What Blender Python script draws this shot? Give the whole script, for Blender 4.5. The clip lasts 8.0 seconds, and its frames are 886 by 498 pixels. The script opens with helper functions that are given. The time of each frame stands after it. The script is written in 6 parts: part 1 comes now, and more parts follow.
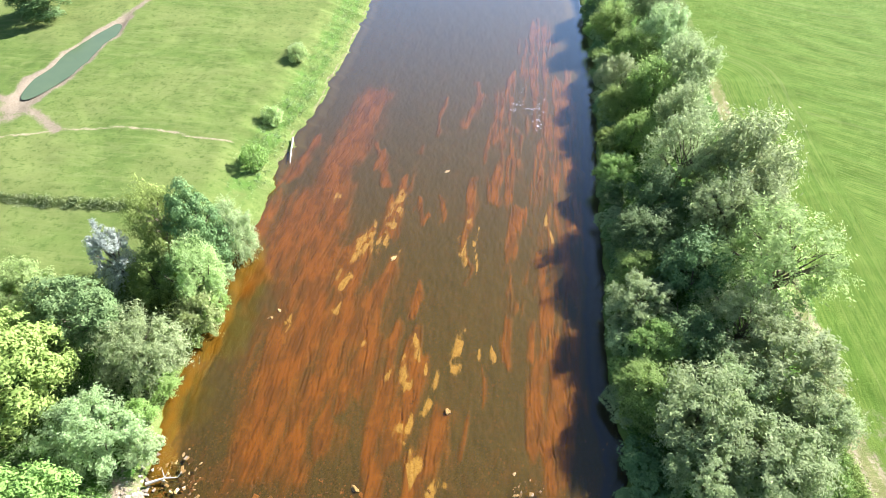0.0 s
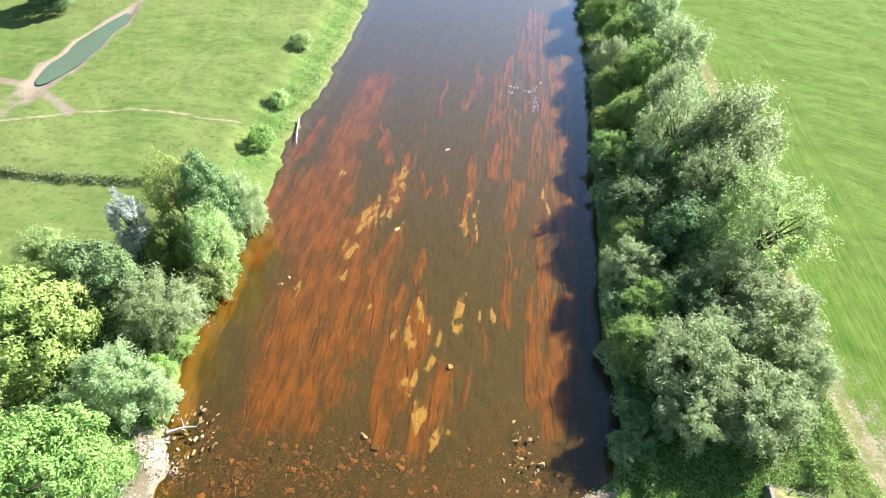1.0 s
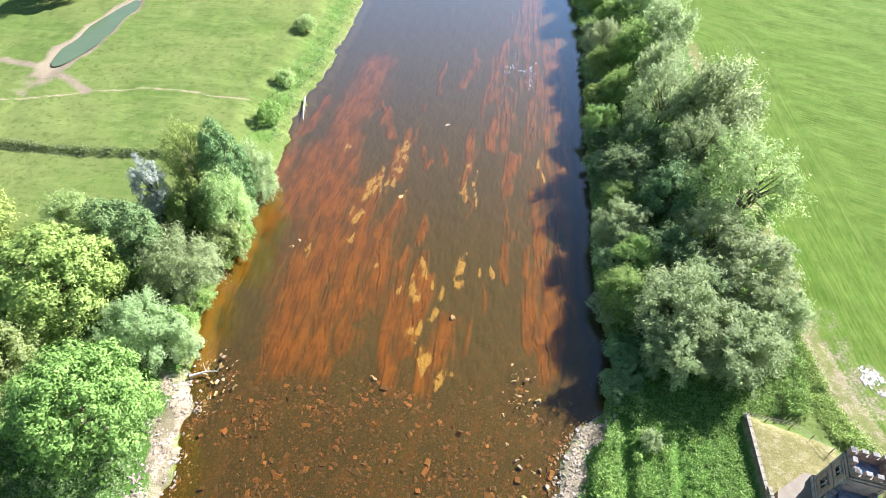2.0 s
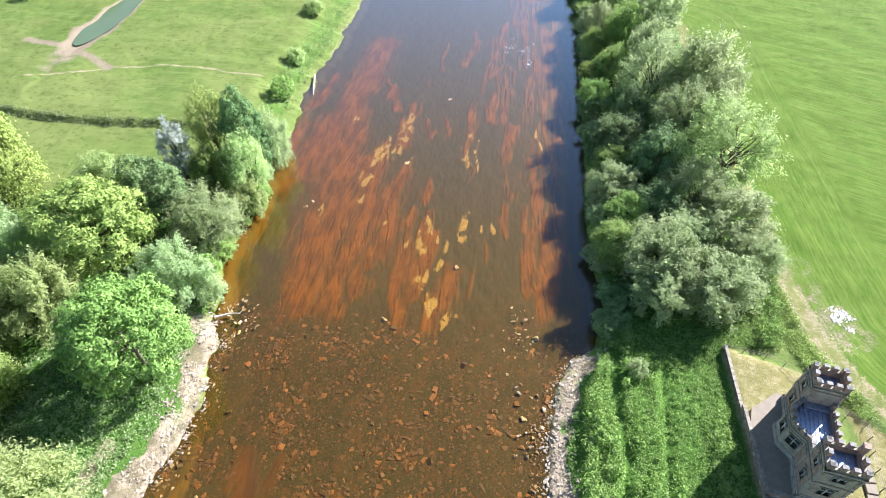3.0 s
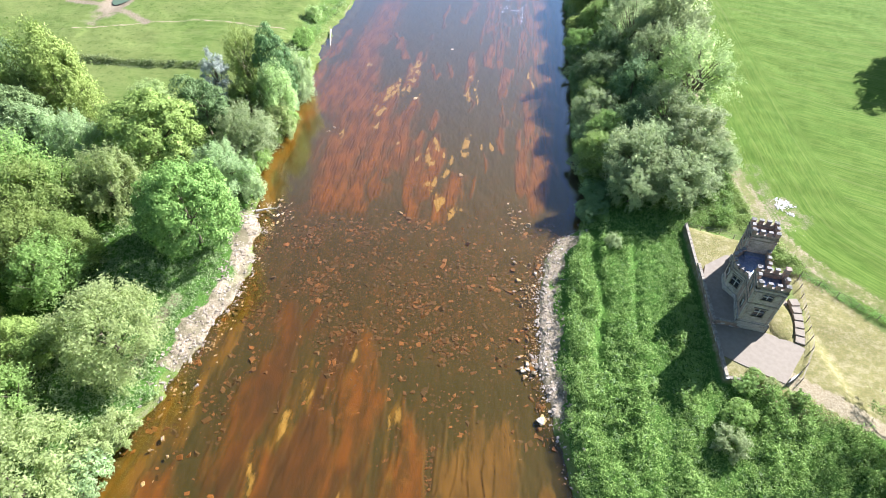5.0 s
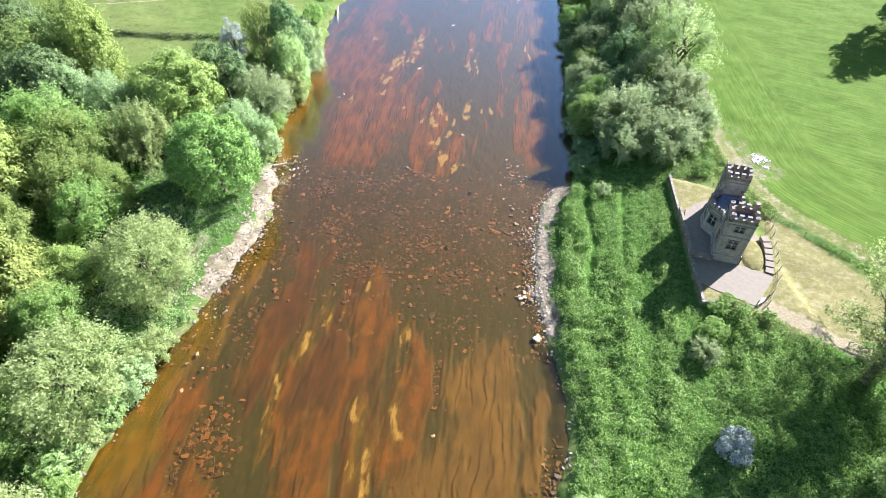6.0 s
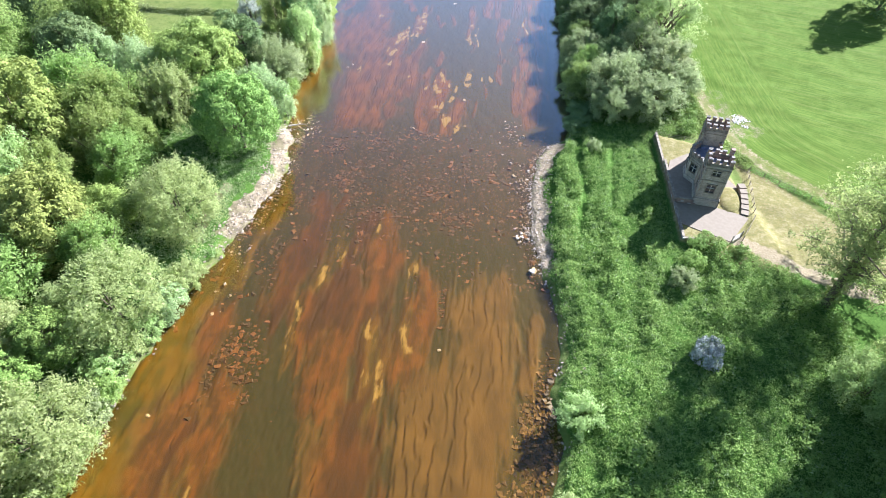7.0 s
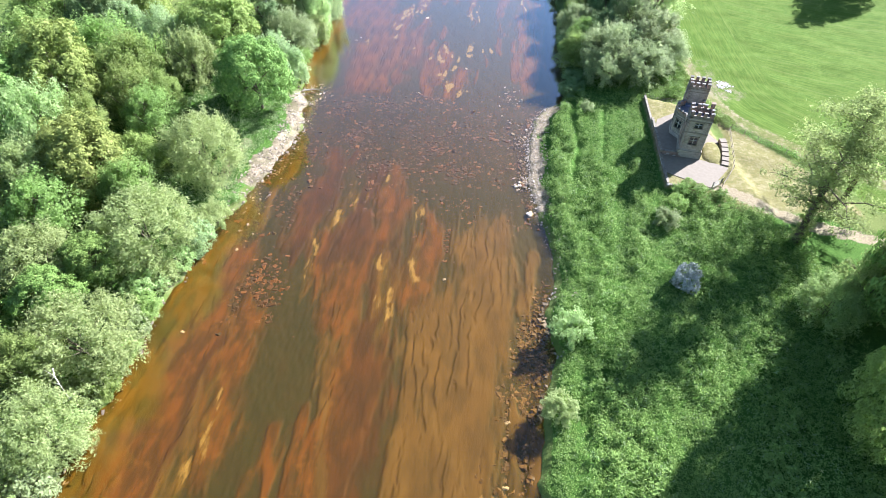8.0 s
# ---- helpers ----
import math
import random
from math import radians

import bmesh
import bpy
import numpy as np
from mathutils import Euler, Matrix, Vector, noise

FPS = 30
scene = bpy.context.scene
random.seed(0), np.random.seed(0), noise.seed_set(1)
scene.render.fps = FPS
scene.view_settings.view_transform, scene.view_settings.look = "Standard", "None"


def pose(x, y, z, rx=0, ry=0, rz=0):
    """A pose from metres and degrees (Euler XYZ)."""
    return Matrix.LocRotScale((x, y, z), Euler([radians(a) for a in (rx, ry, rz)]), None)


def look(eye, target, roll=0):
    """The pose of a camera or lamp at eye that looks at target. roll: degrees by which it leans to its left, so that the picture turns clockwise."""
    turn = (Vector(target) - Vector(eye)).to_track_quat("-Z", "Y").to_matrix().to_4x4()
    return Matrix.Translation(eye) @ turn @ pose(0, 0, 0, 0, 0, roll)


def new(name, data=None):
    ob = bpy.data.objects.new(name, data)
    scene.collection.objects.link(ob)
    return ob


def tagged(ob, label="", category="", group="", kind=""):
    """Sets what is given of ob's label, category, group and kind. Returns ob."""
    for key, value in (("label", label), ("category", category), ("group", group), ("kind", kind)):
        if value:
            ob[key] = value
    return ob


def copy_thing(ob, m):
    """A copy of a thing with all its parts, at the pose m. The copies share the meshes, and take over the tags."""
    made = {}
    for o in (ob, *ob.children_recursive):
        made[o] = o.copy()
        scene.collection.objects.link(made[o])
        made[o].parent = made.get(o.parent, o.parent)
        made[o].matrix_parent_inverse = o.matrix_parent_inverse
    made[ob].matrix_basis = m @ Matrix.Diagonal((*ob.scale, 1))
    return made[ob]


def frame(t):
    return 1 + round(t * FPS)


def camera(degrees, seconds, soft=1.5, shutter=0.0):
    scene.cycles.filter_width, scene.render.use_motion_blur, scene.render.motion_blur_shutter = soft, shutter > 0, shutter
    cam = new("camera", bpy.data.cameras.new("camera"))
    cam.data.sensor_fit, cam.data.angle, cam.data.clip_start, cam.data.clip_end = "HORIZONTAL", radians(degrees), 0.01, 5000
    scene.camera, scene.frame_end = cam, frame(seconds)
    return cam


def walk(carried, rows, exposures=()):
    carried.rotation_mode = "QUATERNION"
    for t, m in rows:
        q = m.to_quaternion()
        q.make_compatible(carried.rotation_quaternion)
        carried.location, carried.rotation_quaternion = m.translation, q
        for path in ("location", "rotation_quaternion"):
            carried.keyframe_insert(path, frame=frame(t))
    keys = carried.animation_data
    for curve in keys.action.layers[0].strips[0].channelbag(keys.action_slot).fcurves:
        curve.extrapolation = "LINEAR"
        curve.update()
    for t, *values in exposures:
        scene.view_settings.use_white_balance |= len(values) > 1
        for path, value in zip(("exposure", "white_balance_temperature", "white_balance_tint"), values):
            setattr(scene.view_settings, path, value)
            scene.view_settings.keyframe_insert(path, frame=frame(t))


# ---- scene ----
cam = camera(76.0, 8.0, soft=0.65)
PATH = [
    (0, (-0.725, 3.839, 66.502), (-0.928, 5.187, 65.038), -1.1),
    (0.5, (-0.363, 0.858, 66.389), (-0.568, 2.206, 64.926), -1.2),
    (1, (-0.228, -2.627, 66.125), (-0.429, -1.276, 64.664), -1.4),
    (1.5, (-0.07, -6.422, 66.074), (-0.265, -5.07, 64.612), -1.5),
    (3, (0.192, -20.532, 65.976), (0.008, -19.175, 64.518), -1.2),
    (3.5, (0.436, -25.798, 65.572), (0.253, -24.436, 64.118), -1.2),
    (4, (0.687, -31.319, 65.341), (0.505, -29.955, 63.89), -1.1),
    (4.5, (0.882, -37.229, 65.082), (0.704, -35.858, 63.637), -1.1),
    (6, (0.912, -55.053, 64.696), (0.755, -53.682, 63.248), -0.6),
    (6.5, (1.232, -61.054, 64.507), (1.075, -59.682, 63.06), -0.6),
    (7, (1.381, -67.041, 64.316), (1.227, -65.67, 62.868), -0.5),
    (7.5, (1.727, -72.906, 64.109), (1.571, -71.538, 62.659), -0.6),
    (8, (1.922, -79.15, 63.552), (1.768, -77.776, 62.106), -0.4),
]
walk(cam, [(t, look(eye, target, roll)) for t, eye, target, roll in PATH], exposures=[(0, 2.2, 6240, 9), (3, 2.13, 6120, 9), (6.5, 2.14, 5930, 10), (8, 2.2, 5860, 10)])

# ---- light ----
SUN_ELEV, SUN_AZ = 30.0, 45.5  # degrees; azimuth clockwise from +y
sky_world = bpy.data.worlds.new("sky")
scene.world = sky_world
sky_world.use_nodes = True
wn = sky_world.node_tree
sky_node = wn.nodes.new("ShaderNodeTexSky")
sky_node.sky_type = 'NISHITA'
sky_node.sun_disc = False
sky_node.sun_elevation = radians(SUN_ELEV)
sky_node.sun_rotation = radians(SUN_AZ)
sky_node.air_density, sky_node.dust_density, sky_node.ozone_density = 1.2, 0.6, 2.5
wn.links.new(sky_node.outputs[0], wn.nodes["Background"].inputs[0])
wn.nodes["Background"].inputs[1].default_value = 0.051

sun_data = bpy.data.lights.new("sun", 'SUN')
sun_data.energy, sun_data.angle, sun_data.color = 5.3, radians(0.6), (1.0, 0.95, 0.97)
sun = new("sun", sun_data)
sun_way = Vector((math.sin(radians(SUN_AZ)) * math.cos(radians(SUN_ELEV)), math.cos(radians(SUN_AZ)) * math.cos(radians(SUN_ELEV)), math.sin(radians(SUN_ELEV))))
sun.matrix_world = look(sun_way * 300, (0, 0, 0))

# ---- materials ----
class Mat:
    """A small wrapper that keeps node building short."""
    def __init__(self, name, rough=0.8, spec=0.3):
        self.m = bpy.data.materials.new(name)
        self.m.use_nodes = True
        self.t = self.m.node_tree
        self.b = self.t.nodes["Principled BSDF"]
        self.b.inputs["Roughness"].default_value = rough
        self.b.inputs["Specular IOR Level"].default_value = spec
        self.pos = self.t.nodes.new("ShaderNodeNewGeometry").outputs["Position"]

    def put(self, socket, value):
        if isinstance(value, bpy.types.NodeSocket):
            self.t.links.new(value, socket)
        else:
            socket.default_value = (*value, 1) if isinstance(value, tuple) and len(value) == 3 and len(socket.default_value) == 4 else value

    def scaled(self, sx, sy, sz, rot=0.0, space=None):
        n = self.t.nodes.new("ShaderNodeMapping")
        self.t.links.new(space or self.pos, n.inputs[0])
        n.inputs["Scale"].default_value = (sx, sy, sz)
        n.inputs["Rotation"].default_value = (0, 0, rot)
        return n.outputs[0]

    def noise(self, scale, detail=4, rough=0.55, vec=None, distort=0.0):
        n = self.t.nodes.new("ShaderNodeTexNoise")
        self.t.links.new(vec or self.pos, n.inputs["Vector"])
        n.inputs["Scale"].default_value, n.inputs["Detail"].default_value = scale, detail
        n.inputs["Roughness"].default_value, n.inputs["Distortion"].default_value = rough, distort
        return n.outputs["Fac"]

    def voronoi(self, scale, vec=None, out="Distance", feature='F1'):
        n = self.t.nodes.new("ShaderNodeTexVoronoi")
        n.feature = feature
        self.t.links.new(vec or self.pos, n.inputs["Vector"])
        n.inputs["Scale"].default_value = scale
        return n.outputs[out]

    def step(self, v, a, b, lo=0.0, hi=1.0):
        n = self.t.nodes.new("ShaderNodeMapRange")
        n.interpolation_type = 'SMOOTHSTEP'
        self.put(n.inputs[0], v)
        for i, x in enumerate((a, b, lo, hi)):
            n.inputs[i + 1].default_value = x
        return n.outputs[0]

    def math(self, op, a, b=0.0):
        n = self.t.nodes.new("ShaderNodeMath")
        n.operation = op
        self.put(n.inputs[0], a)
        self.put(n.inputs[1], b)
        return n.outputs[0]

    def mix(self, fac, a, b, mode='MIX'):
        n = self.t.nodes.new("ShaderNodeMix")
        n.data_type, n.blend_type = 'RGBA', mode
        self.put(n.inputs[0], fac)
        self.put(n.inputs[6], a)
        self.put(n.inputs[7], b)
        return n.outputs[2]

    def attr(self, name):
        n = self.t.nodes.new("ShaderNodeAttribute")
        n.attribute_name = name
        return n.outputs["Fac"]

    def island(self):
        return self.t.nodes["Geometry"].outputs["Random Per Island"]

    def rand(self):
        return self.t.nodes.new("ShaderNodeObjectInfo").outputs["Random"]

    def bump(self, height, strength, distance=0.05):
        n = self.t.nodes.new("ShaderNodeBump")
        n.inputs["Strength"].default_value, n.inputs["Distance"].default_value = strength, distance
        self.t.links.new(height, n.inputs["Height"])
        self.t.links.new(n.outputs[0], self.b.inputs["Normal"])

    def colour(self, c):
        self.put(self.b.inputs["Base Color"], c)
        return self


def leaf_material(name, dark, mid, light, rough=0.5, through_leaf=0.64):
    k = Mat(name, rough + 0.12, 0.22)
    r = k.island()
    c = k.mix(k.step(r, 0.0, 0.6), tuple(v * 0.92 for v in dark), mid)
    c = k.mix(k.step(r, 0.6, 1.0, 0.0, 0.8), c, light)
    c = k.mix(k.step(k.noise(0.35, 2), 0.35, 0.7, 0.0, 0.45), c, mid)
    c = k.mix(k.step(k.noise(0.11, 3, 0.6), 0.45, 0.68, 0, 0.4), c, light)
    c = k.mix(k.step(k.noise(1.7, 3, 0.6), 0.48, 0.74, 0, 0.22), c, tuple(v * 0.7 for v in dark))
    c = k.mix(k.step(k.noise(2.3, 3, 0.6), 0.56, 0.74, 0, 0.28), c, light)
    hue = k.t.nodes.new("ShaderNodeHueSaturation")
    k.put(hue.inputs["Hue"], k.step(k.rand(), 0, 1, 0.485, 0.515))
    k.put(hue.inputs["Value"], k.step(k.rand(), 0, 1, 0.88, 1.14))
    k.put(hue.inputs["Color"], c)
    k.colour(hue.outputs[0])
    trans = k.t.nodes.new("ShaderNodeBsdfTranslucent")
    k.put(trans.inputs[0], hue.outputs[0])
    blend = k.t.nodes.new("ShaderNodeMixShader")
    blend.inputs[0].default_value = through_leaf
    k.t.links.new(k.b.outputs[0], blend.inputs[1])
    k.t.links.new(trans.outputs[0], blend.inputs[2])
    k.t.links.new(blend.outputs[0], k.t.nodes["Material Output"].inputs[0])
    return k.m


LEAF = {
    "willow": leaf_material("willow_leaf", (0.250, 0.330, 0.152), (0.350, 0.438, 0.204), (0.462, 0.540, 0.284), 0.55),
    "olive": leaf_material("olive_leaf", (0.265, 0.350, 0.132), (0.375, 0.470, 0.184), (0.465, 0.555, 0.244), 0.6),
    "fresh": leaf_material("fresh_leaf", (0.182, 0.264, 0.074), (0.282, 0.388, 0.112), (0.388, 0.492, 0.166), 0.6),
    "sycamore": leaf_material("sycamore_leaf", (0.116, 0.196, 0.044), (0.192, 0.292, 0.068), (0.284, 0.384, 0.108), 0.6, 0.36),
    "dark": leaf_material("dark_leaf", (0.090, 0.150, 0.054), (0.148, 0.230, 0.084), (0.228, 0.320, 0.126), 0.55, 0.42),
    "lime": leaf_material("lime_leaf", (0.158, 0.218, 0.050), (0.248, 0.318, 0.078), (0.350, 0.420, 0.122), 0.6, 0.38),
    "silver": leaf_material("silver_leaf", (0.250, 0.285, 0.235), (0.440, 0.475, 0.420), (0.630, 0.660, 0.610), 0.55),
    "blossom": leaf_material("blossom", (0.075, 0.112, 0.062), (0.270, 0.300, 0.281), (0.465, 0.488, 0.484), 0.6, 0.2),
    "herb": leaf_material("herb_leaf", (0.124, 0.244, 0.050), (0.194, 0.346, 0.077), (0.282, 0.438, 0.122), 0.6, 0.40),
    "ash": leaf_material("ash_leaf", (0.215, 0.300, 0.098), (0.310, 0.405, 0.140), (0.405, 0.488, 0.198), 0.6, 0.58),
    "weed": leaf_material("pale_herb", (0.138, 0.200, 0.0775), (0.218, 0.290, 0.118), (0.335, 0.39, 0.190), 0.6, 0.45),
}

bark = Mat("bark", 0.9, 0.2)
bark.colour(bark.mix(bark.noise(3, 5), (0.06, 0.045, 0.03), (0.17, 0.14, 0.10)))
bark.bump(bark.noise(14, 4), 0.6, 0.03)
bark = bark.m
dead_wood = Mat("dead_wood", 0.85, 0.2)
dead_wood.colour(dead_wood.mix(dead_wood.noise(6, 4), (0.25, 0.22, 0.18), (0.48, 0.44, 0.38)))
dead_wood = dead_wood.m


def stone_material(name, a, b, c, rough=0.85):
    k = Mat(name, rough, 0.3)
    base = k.mix(k.step(k.island(), 0.1, 0.7), a, b)
    base = k.mix(k.step(k.math('ADD', k.island(), k.step(k.rand(), 0, 1, -0.2, 0.2)), 0.8, 1.0), base, c)
    base = k.mix(k.step(k.noise(7, 5, 0.65), 0.4, 0.72, 0, 0.5), base, tuple(x * 0.45 for x in a))
    k.colour(base)
    k.bump(k.noise(18, 5), 0.5, 0.03)
    return k.m


PALE_STONE = stone_material("pale_stone", (0.268, 0.23, 0.184), (0.37, 0.332, 0.287), (0.472, 0.446, 0.408))
EDGE_STONE = stone_material("tan_edge_stone", (0.070, 0.046, 0.015), (0.118, 0.076, 0.024), (0.165, 0.110, 0.042), 0.6)
BED_STONE = stone_material("algae_stone", (0.058, 0.042, 0.014), (0.104, 0.056, 0.017), (0.176, 0.087, 0.027), 0.6)
WHITE_STONE = stone_material("white_rubble", (0.55, 0.53, 0.50), (0.68, 0.66, 0.63), (0.80, 0.79, 0.77))
DRY_STONE = stone_material("dry_stone", (0.185, 0.147, 0.108), (0.32, 0.270, 0.212), (0.56, 0.51, 0.44), 0.8)


def masonry_material(name, first, second, soot, pale):
    """Coursed stone: blocks that differ in tone, thin joints, soot and lichen."""
    k = Mat(name, 0.9, 0.2)
    split = k.t.nodes.new("ShaderNodeSeparateXYZ")
    k.t.links.new(k.t.nodes.new("ShaderNodeTexCoord").outputs["Object"], split.inputs[0])
    along = k.math('ADD', split.outputs["X"], split.outputs["Y"])
    flat = k.t.nodes.new("ShaderNodeCombineXYZ")
    k.put(flat.inputs[0], along)
    k.put(flat.inputs[1], split.outputs["Z"])
    course = k.t.nodes.new("ShaderNodeTexBrick")
    k.t.links.new(flat.outputs[0], course.inputs["Vector"])
    for key, v in (("Scale", 1.0), ("Mortar Size", 0.012), ("Mortar Smooth", 0.3), ("Brick Width", 0.52), ("Row Height", 0.27), ("Bias", 0.0)):
        course.inputs[key].default_value = v
    course.inputs["Color1"].default_value = (*first, 1)
    course.inputs["Color2"].default_value = (*second, 1)
    course.inputs["Mortar"].default_value = (*(v * 0.62 for v in first), 1)
    c = k.mix(k.step(k.rand(), 0.0, 1.0, 0.0, 0.35), course.outputs["Color"], second)
    c = k.mix(k.step(k.noise(1.3, 5, 0.65), 0.45, 0.70, 0, 0.6), c, soot)
    c = k.mix(k.step(k.noise(9, 4), 0.5, 0.8, 0, 0.45), c, pale)
    k.colour(c)
    k.bump(k.math('SUBTRACT', k.noise(22, 5), course.outputs["Fac"]), 0.6, 0.02)
    return k.m


MASONRY = masonry_material("sandstone_masonry", (0.270, 0.190, 0.147), (0.345, 0.250, 0.198), (0.095, 0.074, 0.060), (0.385, 0.315, 0.258))
DRESSED = masonry_material("pale_dressed_masonry", (0.300, 0.270, 0.222), (0.385, 0.350, 0.296), (0.105, 0.092, 0.076), (0.445, 0.41, 0.355))
ashlar = Mat("dressed_stone", 0.85, 0.25)
ashlar.colour(ashlar.mix(ashlar.step(ashlar.noise(2.2, 5, 0.65), 0.35, 0.7), (0.252, 0.222, 0.174), (0.132, 0.114, 0.09)))
ashlar.bump(ashlar.noise(20, 4), 0.4, 0.02)
ashlar = ashlar.m
coping = Mat("weathered_coping", 0.8, 0.3)
coping.colour(coping.mix(coping.step(coping.noise(3.1, 5, 0.65), 0.35, 0.65), (0.21, 0.20, 0.185), (0.11, 0.10, 0.088)))
coping.bump(coping.noise(20, 4), 0.4, 0.02)
coping = coping.m
lead = Mat("roof_lead", 0.36, 0.5)
lead.colour(lead.mix(lead.step(lead.noise(2.5, 4), 0.3, 0.7), (0.17, 0.23, 0.36), (0.28, 0.34, 0.46)))
lead.bump(lead.noise(5, 4), 0.35, 0.03)
lead.b.inputs["Metallic"].default_value = 0.8
lead = lead.m
mortar = Mat("mortar", 0.95, 0.1)
mortar.colour(mortar.mix(mortar.noise(5, 4), (0.16, 0.13, 0.10), (0.27, 0.23, 0.18)))
mortar = mortar.m
glass = Mat("window_glass", 0.08, 0.5)
glass.colour(glass.mix(glass.noise(3, 2), (0.016, 0.020, 0.025), (0.030, 0.036, 0.042)))
glass = glass.m
white_paint = Mat("white_window_paint", 0.5, 0.4)
white_paint.colour(white_paint.mix(white_paint.noise(8, 3), (0.385, 0.38, 0.358), (0.451, 0.446, 0.429)))
white_paint = white_paint.m
weathered_wood = Mat("fence_wood", 0.9, 0.2)
weathered_wood.colour(weathered_wood.mix(weathered_wood.noise(9, 4), (0.16, 0.13, 0.10), (0.36, 0.31, 0.26)))
weathered_wood = weathered_wood.m
iron = Mat("painted_iron", 0.5, 0.4)
iron.colour(iron.mix(iron.noise(12, 3), (0.10, 0.10, 0.10), (0.28, 0.28, 0.27)))
iron = iron.m
flagstone = Mat("flagstone", 0.85, 0.25)
flagstone.colour(flagstone.mix(flagstone.step(flagstone.noise(1.7, 5, 0.6), 0.3, 0.7), flagstone.mix(flagstone.rand(), (0.200, 0.168, 0.128), (0.212, 0.180, 0.140)), (0.174, 0.146, 0.111)))
flagstone.bump(flagstone.noise(16, 4), 0.3, 0.02)
flagstone = flagstone.m
foam = Mat("white_water", 0.5, 0.4)
foam.colour(foam.mix(foam.noise(3, 3), (0.34, 0.35, 0.38), (0.62, 0.63, 0.66)))
foam = foam.m


def water_material():
    """Clear, tea-coloured river water: tinted light passes, the sky glints by Fresnel."""
    k = Mat("river_water")
    k.t.nodes.remove(k.b)
    clear = k.t.nodes.new("ShaderNodeBsdfTransparent")
    clear.inputs[0].default_value = (0.96, 0.805, 0.52, 1)
    gloss = k.t.nodes.new("ShaderNodeBsdfGlossy")
    gloss.inputs["Roughness"].default_value = 0.07
    gloss.inputs[0].default_value = (0.84, 0.89, 1.0, 1)
    ripple = k.t.nodes.new("ShaderNodeBump")
    ripple.inputs["Strength"].default_value, ripple.inputs["Distance"].default_value = 0.35, 0.05
    h = k.math('ADD', k.noise(1.0, 4, 0.6, k.scaled(2.2, 0.9, 1)), k.noise(1.0, 2, 0.5, k.scaled(0.35, 0.16, 1)))
    k.t.links.new(h, ripple.inputs["Height"])
    k.t.links.new(ripple.outputs[0], gloss.inputs["Normal"])
    facing = k.t.nodes.new("ShaderNodeLayerWeight")
    facing.inputs[0].default_value = 0.5
    k.t.links.new(ripple.outputs[0], facing.inputs["Normal"])
    glint = k.math('ADD', k.math('MULTIPLY', k.math('POWER', facing.outputs["Facing"], 3.2), 1.45), 0.032)
    blend = k.t.nodes.new("ShaderNodeMixShader")
    k.t.links.new(glint, blend.inputs[0])
    k.t.links.new(clear.outputs[0], blend.inputs[1])
    k.t.links.new(gloss.outputs[0], blend.inputs[2])
    k.t.links.new(blend.outputs[0], k.t.nodes["Material Output"].inputs[0])
    return k.m


WATER = water_material()


